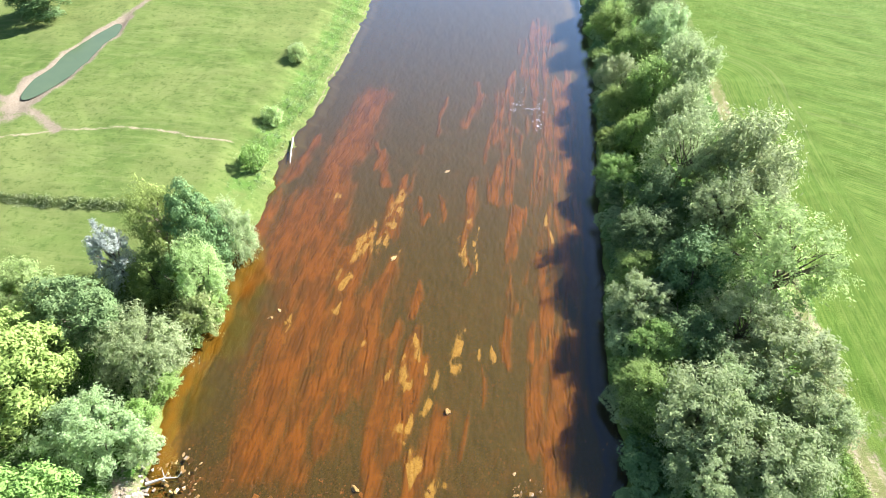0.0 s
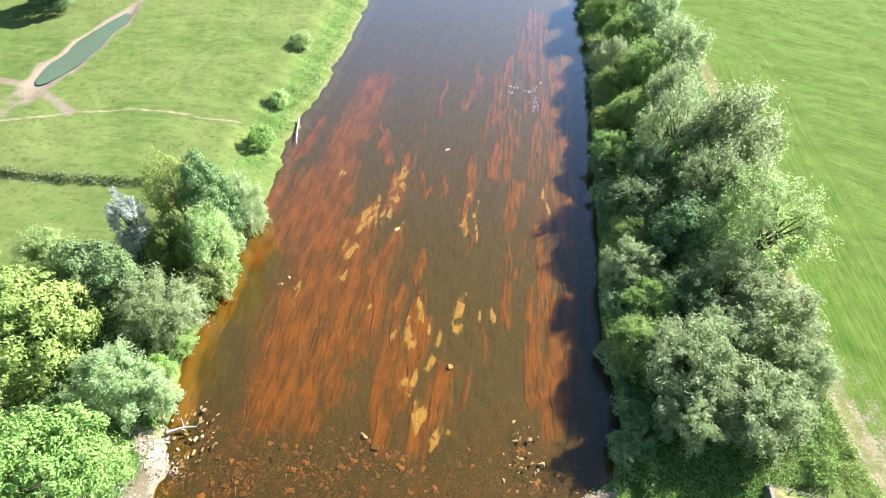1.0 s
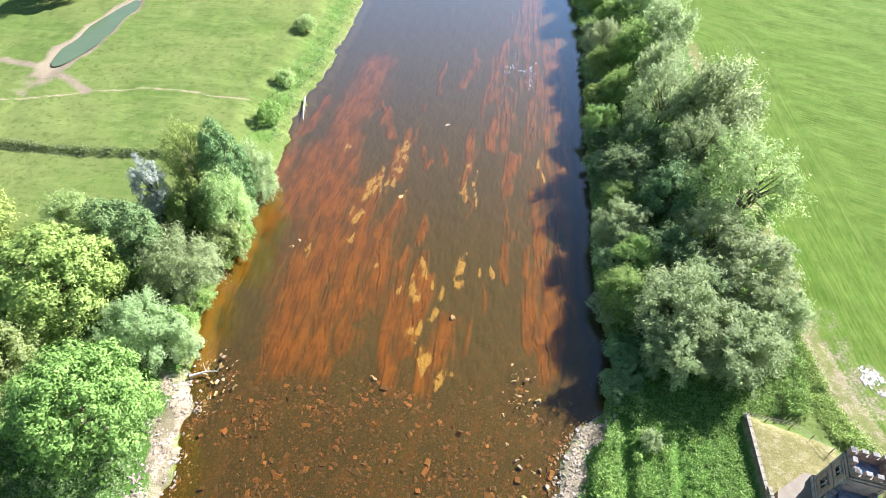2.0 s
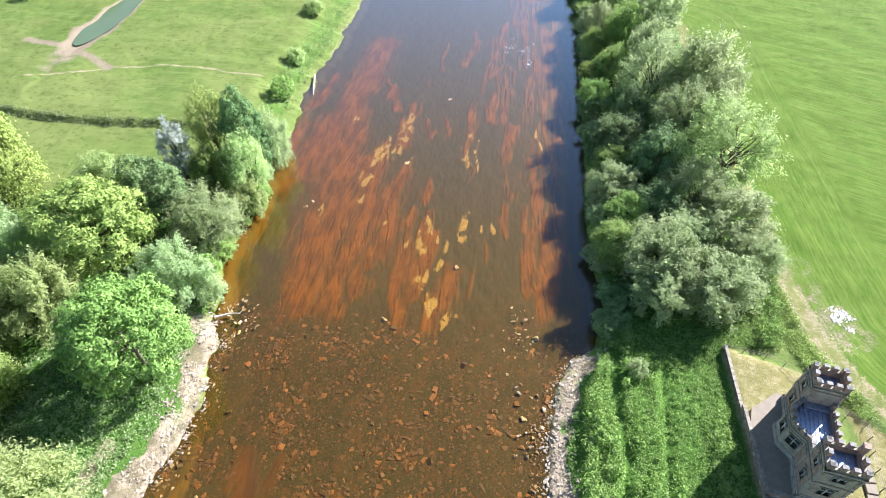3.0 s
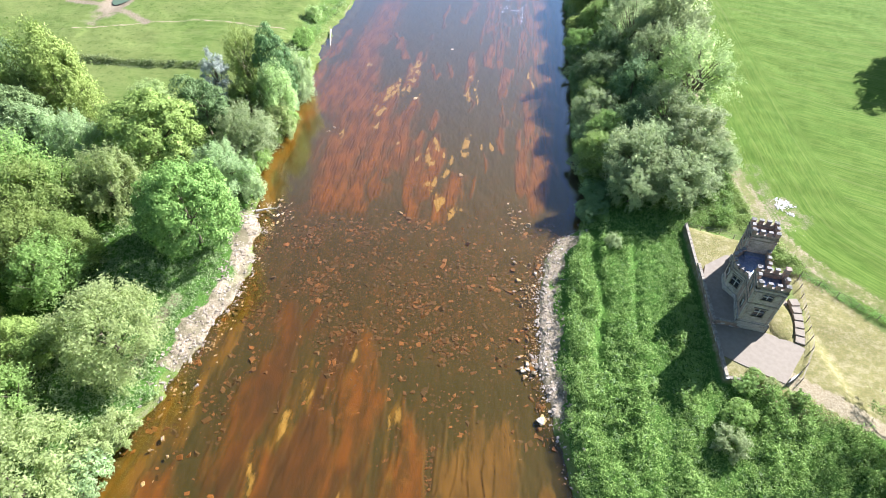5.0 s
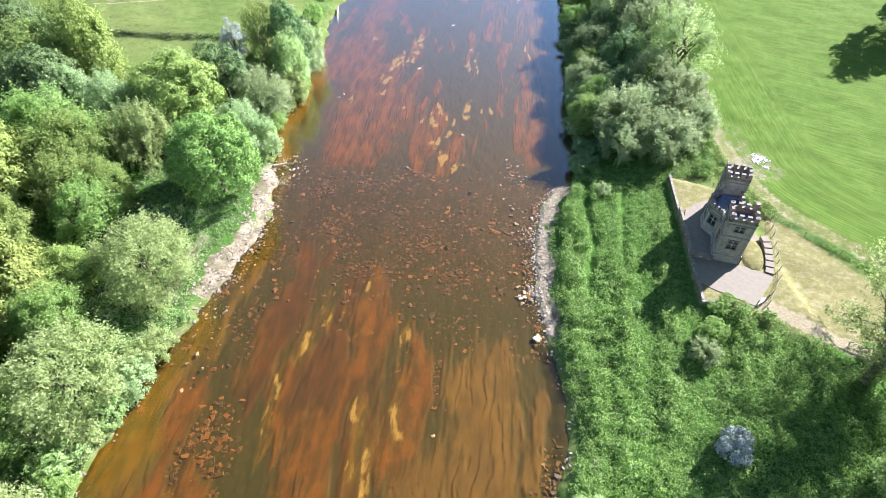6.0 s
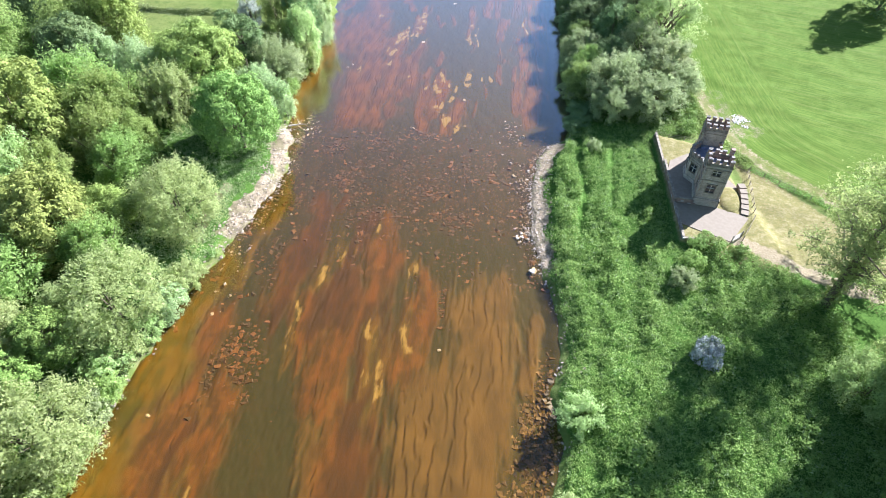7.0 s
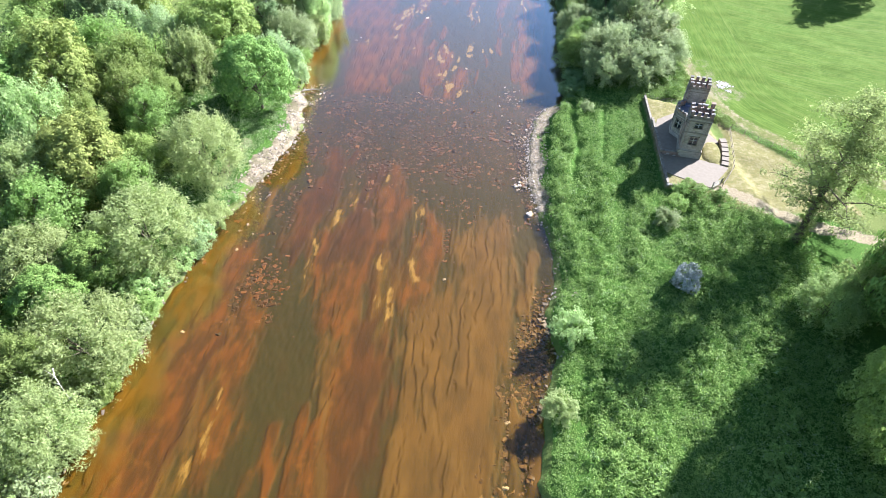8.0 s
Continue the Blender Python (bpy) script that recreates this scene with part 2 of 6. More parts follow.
def bed_material():
    k = Mat("river_bed", 0.8, 0.25)
    fine = k.noise(1.0, 6, 0.65, k.scaled(2.6, 0.7, 1))
    grain = k.noise(3.2, 6, 0.7)
    pebble = k.voronoi(4.2, out="Color")
    pebble = k.math('MULTIPLY', pebble, k.step(k.voronoi(4.2), 0.55, 0.2))
    shingle = k.voronoi(9.5, out="Color")
    dark_silt = k.mix(k.step(k.noise(1.0, 4, 0.55, k.scaled(0.22, 0.05, 1)), 0.35, 0.65), (0.0380, 0.0340, 0.0070), (0.0250, 0.0238, 0.0054))
    c = k.mix(k.step(shingle, 0.25, 0.8, 0, 0.7), dark_silt, (0.0510, 0.0430, 0.0110))
    c = k.mix(k.step(pebble, 0.35, 0.7, 0, 0.85), c, (0.0800, 0.0590, 0.0155))
    c = k.mix(k.step(k.math('MULTIPLY', shingle, grain), 0.42, 0.55, 0, 0.8), c, (0.125, 0.090, 0.040))
    c = k.mix(k.step(k.math('MULTIPLY', pebble, fine), 0.36, 0.46, 0, 0.7), c, (0.120, 0.055, 0.0128))
    flag = k.voronoi(1.9, k.scaled(1.4, 0.8, 1, 0.5), out="Color")
    flag = k.math('MULTIPLY', flag, k.step(k.voronoi(1.9, k.scaled(1.4, 0.8, 1, 0.5)), 0.42, 0.34))
    c = k.mix(k.step(k.math('MULTIPLY', flag, k.noise(0.5, 3)), 0.34, 0.40, 0, 0.8), c, (0.110, 0.050, 0.013))
    c = k.mix(k.step(k.noise(0.55, 5, 0.7, k.scaled(1.3, 0.8, 1, 0.4)), 0.48, 0.66, 0, 0.6), c, (0.084, 0.044, 0.0115))
    c = k.mix(k.step(k.noise(5.5, 3, 0.6), 0.50, 0.64, 0, 0.6), c, (0.013, 0.011, 0.004))

    def cover(name, soft=0.26, amount=0.62):
        v = k.math('ADD', k.attr(name), k.math('MULTIPLY', k.math('SUBTRACT', fine, 0.5), amount))
        v = k.math('ADD', v, k.math('MULTIPLY', k.math('SUBTRACT', grain, 0.5), amount * 0.6))
        return k.step(v, 0.5 - soft, 0.5 + soft)
    soft = k.noise(0.35, 4, 0.55, k.scaled(2.0, 0.6, 1))
    split = k.t.nodes.new("ShaderNodeSeparateXYZ")
    k.t.links.new(k.pos, split.inputs[0])
    low = k.step(split.outputs["Y"], 6, -8)  # the smooth rock reach downstream
    c = k.mix(k.math('MULTIPLY', low, 0.75), c, k.mix(k.step(soft, 0.4, 0.62), (0.030, 0.034, 0.0064), (0.036, 0.036, 0.0070)))
    far = k.step(split.outputs["Y"], 22, 36)  # finer olive gravel upstream
    c = k.mix(k.math('MULTIPLY', far, 0.5), c, k.mix(k.step(grain, 0.35, 0.7), (0.036, 0.037, 0.011), (0.060, 0.055, 0.018)))
    tan = k.mix(k.step(soft, 0.35, 0.65), (0.140, 0.084, 0.021), (0.102, 0.064, 0.017))
    tan = k.mix(k.step(grain, 0.45, 0.8, 0, 0.5), tan, (0.068, 0.0368, 0.0112))
    tan = k.mix(k.math('MULTIPLY', low, 0.8), tan, k.mix(k.step(k.noise(0.22, 4, 0.6, k.scaled(1.6, 0.7, 1)), 0.38, 0.64), (0.0980, 0.0650, 0.0140), (0.0640, 0.0450, 0.0100)))
    orange = k.mix(k.step(soft, 0.38, 0.62), (0.136, 0.0575, 0.0044), (0.082, 0.0378, 0.0040))
    orange = k.mix(low, orange, k.mix(k.step(soft, 0.36, 0.64), (0.118, 0.0520, 0.0056), (0.060, 0.0338, 0.0048)))
    orange = k.mix(k.math('MULTIPLY', k.step(fine, 0.5, 0.72, 0, 0.75), k.step(low, 0, 1, 1.0, 0.2)), orange, (0.0506, 0.0252, 0.00512))
    orange = k.mix(k.step(k.noise(0.8, 4), 0.52, 0.75, 0, 0.5), orange, (0.152, 0.0800, 0.0110))
    ochre = k.mix(k.step(soft, 0.4, 0.62), (0.110, 0.069, 0.008), (0.064, 0.052, 0.008))
    yellow = k.mix(k.step(grain, 0.35, 0.7), (0.27, 0.205, 0.070), (0.18, 0.125, 0.034))
    c = k.mix(cover("tan"), c, tan)
    c = k.mix(cover("orange", 0.40, 0.8), c, orange)
    c = k.mix(cover("umber", 0.34, 0.7), c, k.mix(k.step(soft, 0.36, 0.64), (0.066, 0.0320, 0.0060), (0.044, 0.0265, 0.0056)))
    c = k.mix(cover("ochre", 0.3), c, ochre)
    c = k.mix(cover("yellow", 0.32, 1.0), c, yellow)
    c = k.mix(k.step(k.attr("crack"), 0.35, 0.8, 0, 0.66), c, (0.0208, 0.0152, 0.008))
    # blue-dark tone painted on the bed for the willow belt's shade
    c = k.mix(cover("bank_shade", 0.3, 0.4), c, (0.024, 0.028, 0.034))
    k.colour(c)
    k.bump(k.math('ADD', grain, fine), 0.4, 0.05)
    return k.m


BED = bed_material()


def ground_material():
    k = Mat("ground", 0.95, 0.05)
    big = k.noise(0.05, 4)
    mid = k.noise(0.45, 5, 0.6)
    fine = k.noise(3.5, 6, 0.7)
    speck = k.noise(11, 4, 0.7)
    pasture = k.mix(k.step(mid, 0.3, 0.7), (0.085, 0.128, 0.030), (0.118, 0.160, 0.040))
    pasture = k.mix(k.step(big, 0.4, 0.65), pasture, (0.138, 0.166, 0.050))
    pasture = k.mix(k.step(k.noise(0.9, 6, 0.75), 0.48, 0.64, 0, 0.75), pasture, (0.058, 0.098, 0.020))
    pasture = k.mix(k.step(k.noise(1.0, 5, 0.7, k.scaled(0.12, 0.9, 1, 0.08)), 0.5, 0.62, 0, 0.55), pasture, (0.150, 0.176, 0.058))
    pasture = k.mix(k.step(k.noise(0.6, 6, 0.8, k.scaled(1, 1, 1, 0.7)), 0.54, 0.68, 0, 0.6), pasture, (0.170, 0.196, 0.068))
    drill = k.t.nodes.new("ShaderNodeCombineXYZ")  # across and along the mower's passes
    k.put(drill.inputs[0], k.attr("pass_across"))
    k.put(drill.inputs[1], k.attr("pass_along"))
    drill = drill.outputs[0]
    rows_a = k.noise(1.0, 4, 0.65, k.scaled(2.6, 0.05, 1, 0, drill))
    rows_b = k.noise(1.0, 3, 0.5, k.scaled(0.45, 0.02, 1, 0, drill))
    ruts = k.noise(1.0, 2, 0.5, k.scaled(0.9, 0.012, 1, 0, drill))
    crop = k.mix(k.step(rows_a, 0.35, 0.68), (0.074, 0.128, 0.017), (0.117, 0.165, 0.030))
    crop = k.mix(k.step(rows_b, 0.45, 0.7, 0, 0.3), crop, (0.132, 0.168, 0.038))
    crop = k.mix(k.step(k.noise(1.0, 6, 0.75, k.scaled(2.6, 0.30, 1, 0, drill)), 0.48, 0.60, 0, 0.6), crop, (0.048, 0.100, 0.011))
    crop = k.mix(k.step(mid, 0.5, 0.75, 0, 0.4), crop, (0.050, 0.108, 0.010))
    crop = k.mix(k.step(ruts, 0.60, 0.70, 0, 0.28), crop, (0.165, 0.185, 0.062))
    crop = k.mix(k.step(ruts, 0.36, 0.28, 0, 0.35), crop, (0.050, 0.098, 0.012))
    herb = k.mix(k.step(fine, 0.3, 0.7), (0.048, 0.105, 0.018), (0.090, 0.170, 0.032))
    dry = k.mix(k.step(fine, 0.3, 0.7), (0.225, 0.192, 0.084), (0.172, 0.163, 0.060))
    dry = k.mix(k.step(k.noise(0.9, 6, 0.75), 0.45, 0.6, 0, 0.75), dry, (0.30, 0.258, 0.145))
    dry = k.mix(k.step(k.noise(1.0, 5, 0.7, k.scaled(1.1, 2.4, 1, 0.5)), 0.44, 0.62, 0, 0.6), dry, (0.145, 0.138, 0.052))
    dirt = k.mix(k.step(fine, 0.3, 0.7), (0.235, 0.187, 0.116), (0.350, 0.294, 0.200))
    gravel = k.mix(k.voronoi(6.5, out="Color"), (0.245, 0.184, 0.122), (0.415, 0.340, 0.248))
    gravel = k.mix(k.step(mid, 0.40, 0.62, 0, 0.85), gravel, (0.12, 0.104, 0.060))
    mud = k.mix(k.step(fine, 0.3, 0.7), (0.068, 0.051, 0.0238), (0.116, 0.085, 0.0408))

    def cover(name, amount=0.5, soft=0.14):
        v = k.math('ADD', k.attr(name), k.math('MULTIPLY', k.math('SUBTRACT', mid, 0.5), amount))
        v = k.math('ADD', v, k.math('MULTIPLY', k.math('SUBTRACT', fine, 0.5), amount))
        return k.step(v, 0.5 - soft, 0.5 + soft)
    c = k.mix(cover("crop", 0.3), pasture, crop)
    c = k.mix(cover("herb"), c, herb)
    c = k.mix(cover("dry", 0.6, 0.25), c, dry)
    c = k.mix(cover("dirt", 0.9, 0.2), c, dirt)
    c = k.mix(cover("trodden", 1.0, 0.28), c, k.mix(k.step(fine, 0.3, 0.7), (0.155, 0.120, 0.080), (0.27, 0.222, 0.162)))
    c = k.mix(cover("mud", 0.3), c, mud)
    c = k.mix(cover("gravel", 0.5), c, gravel)
    c = k.mix(k.step(speck, 0.35, 0.75, 0.0, 0.30), c, (0.0204, 0.034, 0.0102))
    k.colour(c)
    k.bump(k.math('ADD', fine, speck), 0.7, 0.12)
    return k.m


GROUND = ground_material()
pond_water = Mat("pond_water", 0.12, 0.4)
pond_water.colour(pond_water.mix(pond_water.noise(0.3, 3), (0.060, 0.090, 0.046), (0.084, 0.112, 0.052)))
pond_water = pond_water.m

# ---- plan of the valley: x across the river, y upstream ----
LEFT_Y = [-400, -80, -55, -43, -33, -27, -20, -10, -3, 5, 12, 20, 24, 33, 60, 88, 104, 138, 160, 260, 700]
LEFT_X = [-20, -44, -43.6, -43.2, -43.8, -42.6, -41.2, -39.2, -38, -36.4, -35.8, -37, -39.2, -41.3, -42.2, -43, -41.5, -41, -42, -52, -120]
RIGHT_Y = [-400, -80, -55, -45, -37, -30, -24, -15, -10, -1, 8, 16, 22, 25, 33, 44, 74, 100, 127, 147, 160, 260, 700]
RIGHT_X = [34, 10.5, 10.4, 10.2, 12.4, 11.3, 12.3, 11.6, 10.3, 8.5, 8.3, 9.5, 11.7, 15.2, 16.6, 14.9, 15.6, 16.3, 16.5, 15.9, 14.2, 4, -62]
YARD_Z = 2.4


def sm(a, b, v):
    s = np.clip((v - a) / (b - a), 0, 1)
    return s * s * (3 - 2 * s)


LATTICE = np.random.default_rng(7).random((257, 257))


def nz(x, y, sx, sy, seed=0):
    """Smooth value noise, 0 to 1, with cells of sx by sy metres."""
    u, v = np.asarray(x) / sx + 31.7 * seed + 500, np.asarray(y) / sy + 17.3 * seed + 500
    i, j = np.floor(u).astype(int), np.floor(v).astype(int)
    a, b = u - i, v - j
    a, b = a * a * (3 - 2 * a), b * b * (3 - 2 * b)
    i, j = i % 256, j % 256
    L = LATTICE
    return (L[i, j] * (1 - a) + L[i + 1, j] * a) * (1 - b) + (L[i, j + 1] * (1 - a) + L[i + 1, j + 1] * a) * b


def wiggle(y, seed):
    return (nz(y * 0, y, 1, 4.0, seed) - 0.5) * 1.6 + (nz(y * 0, y, 1, 1.2, seed + 1) - 0.5) * 0.7


def left_edge(y):
    return np.interp(y, LEFT_Y, LEFT_X) + wiggle(y, 3)


def right_edge(y):
    return np.interp(y, RIGHT_Y, RIGHT_X) + wiggle(y, 5) * 0.7


def terrace(x, y):
    """Line of the grassed bank that crosses the pasture; positive on the upper side."""
    return y - (64.5 + 0.06 * (x + 74) + 0.004 * (x + 74) ** 2 * (x < -74))


def height(x, y):
    x, y = np.asarray(x, float), np.asarray(y, float)
    dl, dr = left_edge(y) - x + 0.3, x - right_edge(y) + 0.4
    beach_l = sm(-12, -6, y) * (1 - sm(22, 27, y))
    rise_l = np.where(dl < 0, np.maximum(1.5 * dl, -1.3), 0.9 * sm(0, 3, dl) + (3.6 - 0.9) * sm(1.5 + 3 * beach_l, 11 + 3 * beach_l, dl))
    far_l = np.clip(dl - 9, 0, 60) * 0.022 * sm(8, 20, dl)
    step = 0.7 * sm(-1.2, 0.1, terrace(x, y)) * sm(12, 22, dl) * (1 - sm(55, 75, dl))
    left = rise_l + far_l + step - 0.5 * sm(12, 22, dl)
    shore_r = sm(-12, -6, y) * (1 - sm(22, 24.5, y))
    rise_r = np.where(dr < 0, np.maximum(1.5 * dr, -1.3), 0.28 * sm(0, 0.8, dr) + 0.75 * sm(1.6 * shore_r, 3.2 + 1.2 * shore_r, dr) + 0.5 * sm(6, 24, dr))
    z = np.where(dl > -((left_edge(y) - right_edge(y)) * -0.5), left, rise_r)
    bumps = (nz(x, y, 5, 5, 1) - 0.5) * 0.35 + (nz(x, y, 1.4, 1.4, 2) - 0.5) * 0.16
    z = z + bumps * sm(0.6, 4, np.maximum(dl, dr))
    # sunken lanes between the nettle beds
    for lane, wide in LANES:
        z = z - 0.35 * (1 - sm(wide * 0.5, wide * 1.3, near_line(x, y, lane)))
    # the pond hollow
    u, v = pond_uv(x, y)
    hollow = 1 - sm(0.95, 1.6, np.hypot(u, v))
    z = z * (1 - hollow) + (POND_Z - 0.45) * hollow
    # the walled yard round the tower
    inside = yard_in(x, y)
    return z * (1 - inside) + (YARD_Z - 0.05) * inside


POND_Z = 4.6
# trodden lanes that part the nettle beds along the bank
LANES = (([(17.2, 24), (16.8, 17.3), (17.1, 12.5), (17.5, 9.1), (16.9, 5.7), (16.2, 2.1), (16.5, -2)], 1.0), ([(12.6, 20), (12.3, 16.8), (11.8, 7.9), (11.3, 1.2)], 0.6),
         ([(23.2, 22), (22.9, 19.7), (22.3, 11.6), (21.3, 4)], 0.55))


def pond_uv(x, y):
    """Place within the long pond: along and across it, 1 at its edge."""
    dx, dy = x + 97.6, y - 107.8
    along, across = dy + 0.05 * dx, dx - 0.06 * dy
    return along / 14.6, (across + 0.35 * np.sin(along * 0.33)) / (2.35 - 0.035 * along + 0.2 * np.sin(along * 0.6 + 1))


def yard_in(x, y):
    return sm(30.6, 31.1, x) * (1 - sm(43.2, 45.5, x + 0.22 * (y - 4))) * sm(-3.2 - 9 * sm(34, 37, x), -2.4, y) * (1 - sm(24.5, 25.6, y + (x - 32) * 0.33))


def near_line(x, y, pts):
    """Distance to a bent line."""
    best = np.full(np.shape(x), 1e9)
    for (ax, ay), (bx, by) in zip(pts, pts[1:]):
        t = np.clip(((x - ax) * (bx - ax) + (y - ay) * (by - ay)) / ((bx - ax) ** 2 + (by - ay) ** 2), 0, 1)
        best = np.minimum(best, np.hypot(x - ax - t * (bx - ax), y - ay - t * (by - ay)))
    return best


def grid_mesh(name, X, Y, Z, attrs, material):
    """A sheet from 2D arrays of places, with float attributes per point."""
    n, m = X.shape
    mesh = bpy.data.meshes.new(name)
    co = np.stack([X, Y, Z], -1).reshape(-1, 3)
    idx = np.arange(n * m).reshape(n, m)
    quads = np.stack([idx[:-1, :-1], idx[1:, :-1], idx[1:, 1:], idx[:-1, 1:]], -1).reshape(-1, 4)
    if (X[1, 0] - X[0, 0]) * (Y[0, 1] - Y[0, 0]) - (Y[1, 0] - Y[0, 0]) * (X[0, 1] - X[0, 0]) < 0:
        quads = quads[:, ::-1]
    fill(mesh, co, quads)
    for key, v in attrs.items():
        mesh.attributes.new(key, 'FLOAT', 'POINT').data.foreach_set("value", np.asarray(v, np.float32).ravel())
    mesh.materials.append(material)
    mesh.polygons.foreach_set("use_smooth", np.ones(len(quads), bool))
    return new(name, mesh)


def fill(mesh, co, faces):
    """Give a mesh its points and faces, all with the same number of corners."""
    faces = np.asarray(faces, np.int32)
    k = faces.shape[1]
    mesh.vertices.add(len(co))
    mesh.vertices.foreach_set("co", np.asarray(co, np.float32).ravel())
    mesh.loops.add(faces.size)
    mesh.loops.foreach_set("vertex_index", faces.ravel())
    mesh.polygons.add(len(faces))
    mesh.polygons.foreach_set("loop_start", np.arange(len(faces), dtype=np.int32) * k)
    mesh.polygons.foreach_set("use_smooth", np.zeros(len(faces), bool))
    mesh.update(calc_edges=True)


TRACK = [(40.8, 120), (41.5, 75), (42.3, 50), (42.6, 40), (43.6, 30), (46.2, 22.5), (50, 17.5), (56, 11.5), (70, 0), (95, -20)]
DRIVE = [(38.6, -1.8), (42.4, -4.0), (47, -6.8), (53, -9.6), (61, -12), (75, -15), (100, -19)]
COW_PATH = [(-104, 76.6), (-95, 78.6), (-89.4, 80.6), (-86, 82.4), (-82.8, 82.8), (-75.9, 84.7), (-65.8, 85.2), (-59.8, 84.4), (-52, 84.2)]
MUD_PATH = [(-86, 82.4), (-91, 85.6), (-97.7, 88.8), (-102, 90.5), (-112, 93)]
POND_PATH = [(-96.4, 121), (-96.7, 132), (-95.5, 142), (-93, 165)]

gx = np.unique(np.concatenate([-np.geomspace(130, 2500, 26), np.arange(-130, 105.1, 0.7), np.geomspace(105.5, 2500, 26)]))
gy = np.unique(np.concatenate([-np.geomspace(90, 2500, 26), np.arange(-90, 175.1, 0.7), np.geomspace(176, 2500, 26)]))
X, Y = np.meshgrid(gx, gy, indexing="ij")
Z = height(X, Y)
DL, DR = left_edge(Y) - X, X - right_edge(Y)
u, v = pond_uv(X, Y)
pr = np.hypot(u, v)
patchy = nz(X, Y, 6, 6, 9)
inside = yard_in(X, Y)
track_d = near_line(X, Y, TRACK)
herb_right = sm(0.2, 1.2, DR) * (1 - sm(-0.5, 0.5, X - np.interp(Y, [-80, -14, -8, -5, -3.2, -2.8, 26, 40, 60, 90, 130], [100, 66, 56, 47, 45, 31, 31, 42, 44, 42, 38])))
herb_left = sm(1, 2.5, DL) * (1 - sm(6, 9, DL)) * sm(60, 75, Y) * 0.5
wood_left = sm(0.5, 2, DL) * (1 - sm(40, 48, Y + np.maximum(-X - 52, 0) * 0.2))
ragged = (nz(X, Y, 2.2, 2.2, 91) - 0.5) * 3.0 + (nz(X, Y, 0.9, 0.9, 92) - 0.5) * 1.6
beach = (0.42 + 0.75 * nz(X, Y, 1.3, 2.6, 98)) * (1 - sm(2.6, 4.2, DL + 0.9 * ragged)) * sm(-0.7, 0.1, DL) * sm(-11, -5, Y) * (1 - sm(22, 26, Y))
beach_far = (1 - sm(0.5, 1.3, DL)) * sm(-0.4, 0.1, DL) * 0.5 * (sm(74, 80, Y) + sm(-40, -30, Y) * (1 - sm(-12, -8, Y)))
beach_r = (1 - sm(1.3, 2.6, DR + 0.75 * ragged)) * sm(-0.8, 0.0, DR) * sm(-12, -6, Y) * (1 - sm(22, 24.5, Y))
# the field is worked in passes: a few round its edge beside the track, then slanting across
headland = 1 - sm(15.0, 15.6, track_d)
across = Y + 0.12 * X - 0.62 * 32 * np.exp(-np.clip(X - 45, 0, 200) / 32)
grounds = grid_mesh("ground", X, Y, Z, {
    "pass_across": track_d * headland + across * (1 - headland),
    "pass_along": Y * headland + (X - 0.3 * Y) * (1 - headland),
    "crop": sm(-1, 1, X - np.interp(Y, [-20, 10, 22, 40, 60, 130], [75, 54, 47, 43.5, 43, 41])),
    "herb": np.maximum(np.maximum(herb_right, herb_left), wood_left),
    "dry": 0.52 * (1 - sm(1.0, 2.6, track_d)) + inside * 0.95 + 0.8 * sm(43, 45, X) * (1 - sm(-0.8, 0.4, X - np.interp(Y, [-14, 0, 12, 18, 24], [64, 60, 51, 46.5, 43]))) * sm(-9, -5, Y) * (1 - inside),
    "dirt": np.maximum.reduce([
        (1 - sm(0.3, 0.9, np.abs(track_d - 0.95))) * (0.30 + 0.32 * nz(X, Y, 3, 9, 4)),
        (1 - sm(0.3, 1.5, near_line(X, Y, [(-43.6, 3.4), (-44.4, -0.6), (-44.6, -4.5), (-44.6, -8.5)]))) * 0.8,
        (1 - sm(0.9, 1.6, near_line(X, Y, DRIVE))) * 0.95,
        (1 - sm(0.05, 0.8, near_line(X, Y, COW_PATH))) * 0.62,
        (1 - sm(2.0, 6.0, np.hypot((X - 47.5) * 0.9, (Y - 30.5) * 0.7))) * (0.12 + 0.42 * patchy)]),
    "mud": (1 - sm(0.95, 1.1, pr)),
    "trodden": np.maximum.reduce([(1 - sm(0.2, 2.1, near_line(X, Y, MUD_PATH))) * 0.8, (1 - sm(0.1, 1.7, near_line(X, Y, POND_PATH))) * 0.8, (1 - sm(1.3, 2.2, pr + 0.4 * (nz(X, Y, 2, 2, 94) - 0.5))) * 0.95,
                                  (1 - sm(0.3, 1.4, near_line(X, Y, [(-97.7, 88.8), (-98.5, 94)]))) * 0.8,
                                  (1 - sm(1.5, 5.0, near_line(X, Y, [(44.6, 41), (46.6, 35), (48.6, 29.5)]))) * (0.14 + 0.42 * nz(X, Y, 0.9, 1.4, 97))]),
    "gravel": np.maximum.reduce([beach, beach_far, np.maximum(beach_r, (1 - sm(2.2, 3.4, DR + 0.75 * ragged)) * sm(-0.8, 0, DR) * sm(14, 17, Y) * (1 - sm(22, 24, Y))) * (0.6 + 0.55 * nz(X, Y, 1.4, 2.0, 93))]) * (0.75 + 0.5 * patchy),
}, GROUND)
tagged(grounds, "grassy valley floor with pasture, hay field and river banks", "ground", kind="structure")

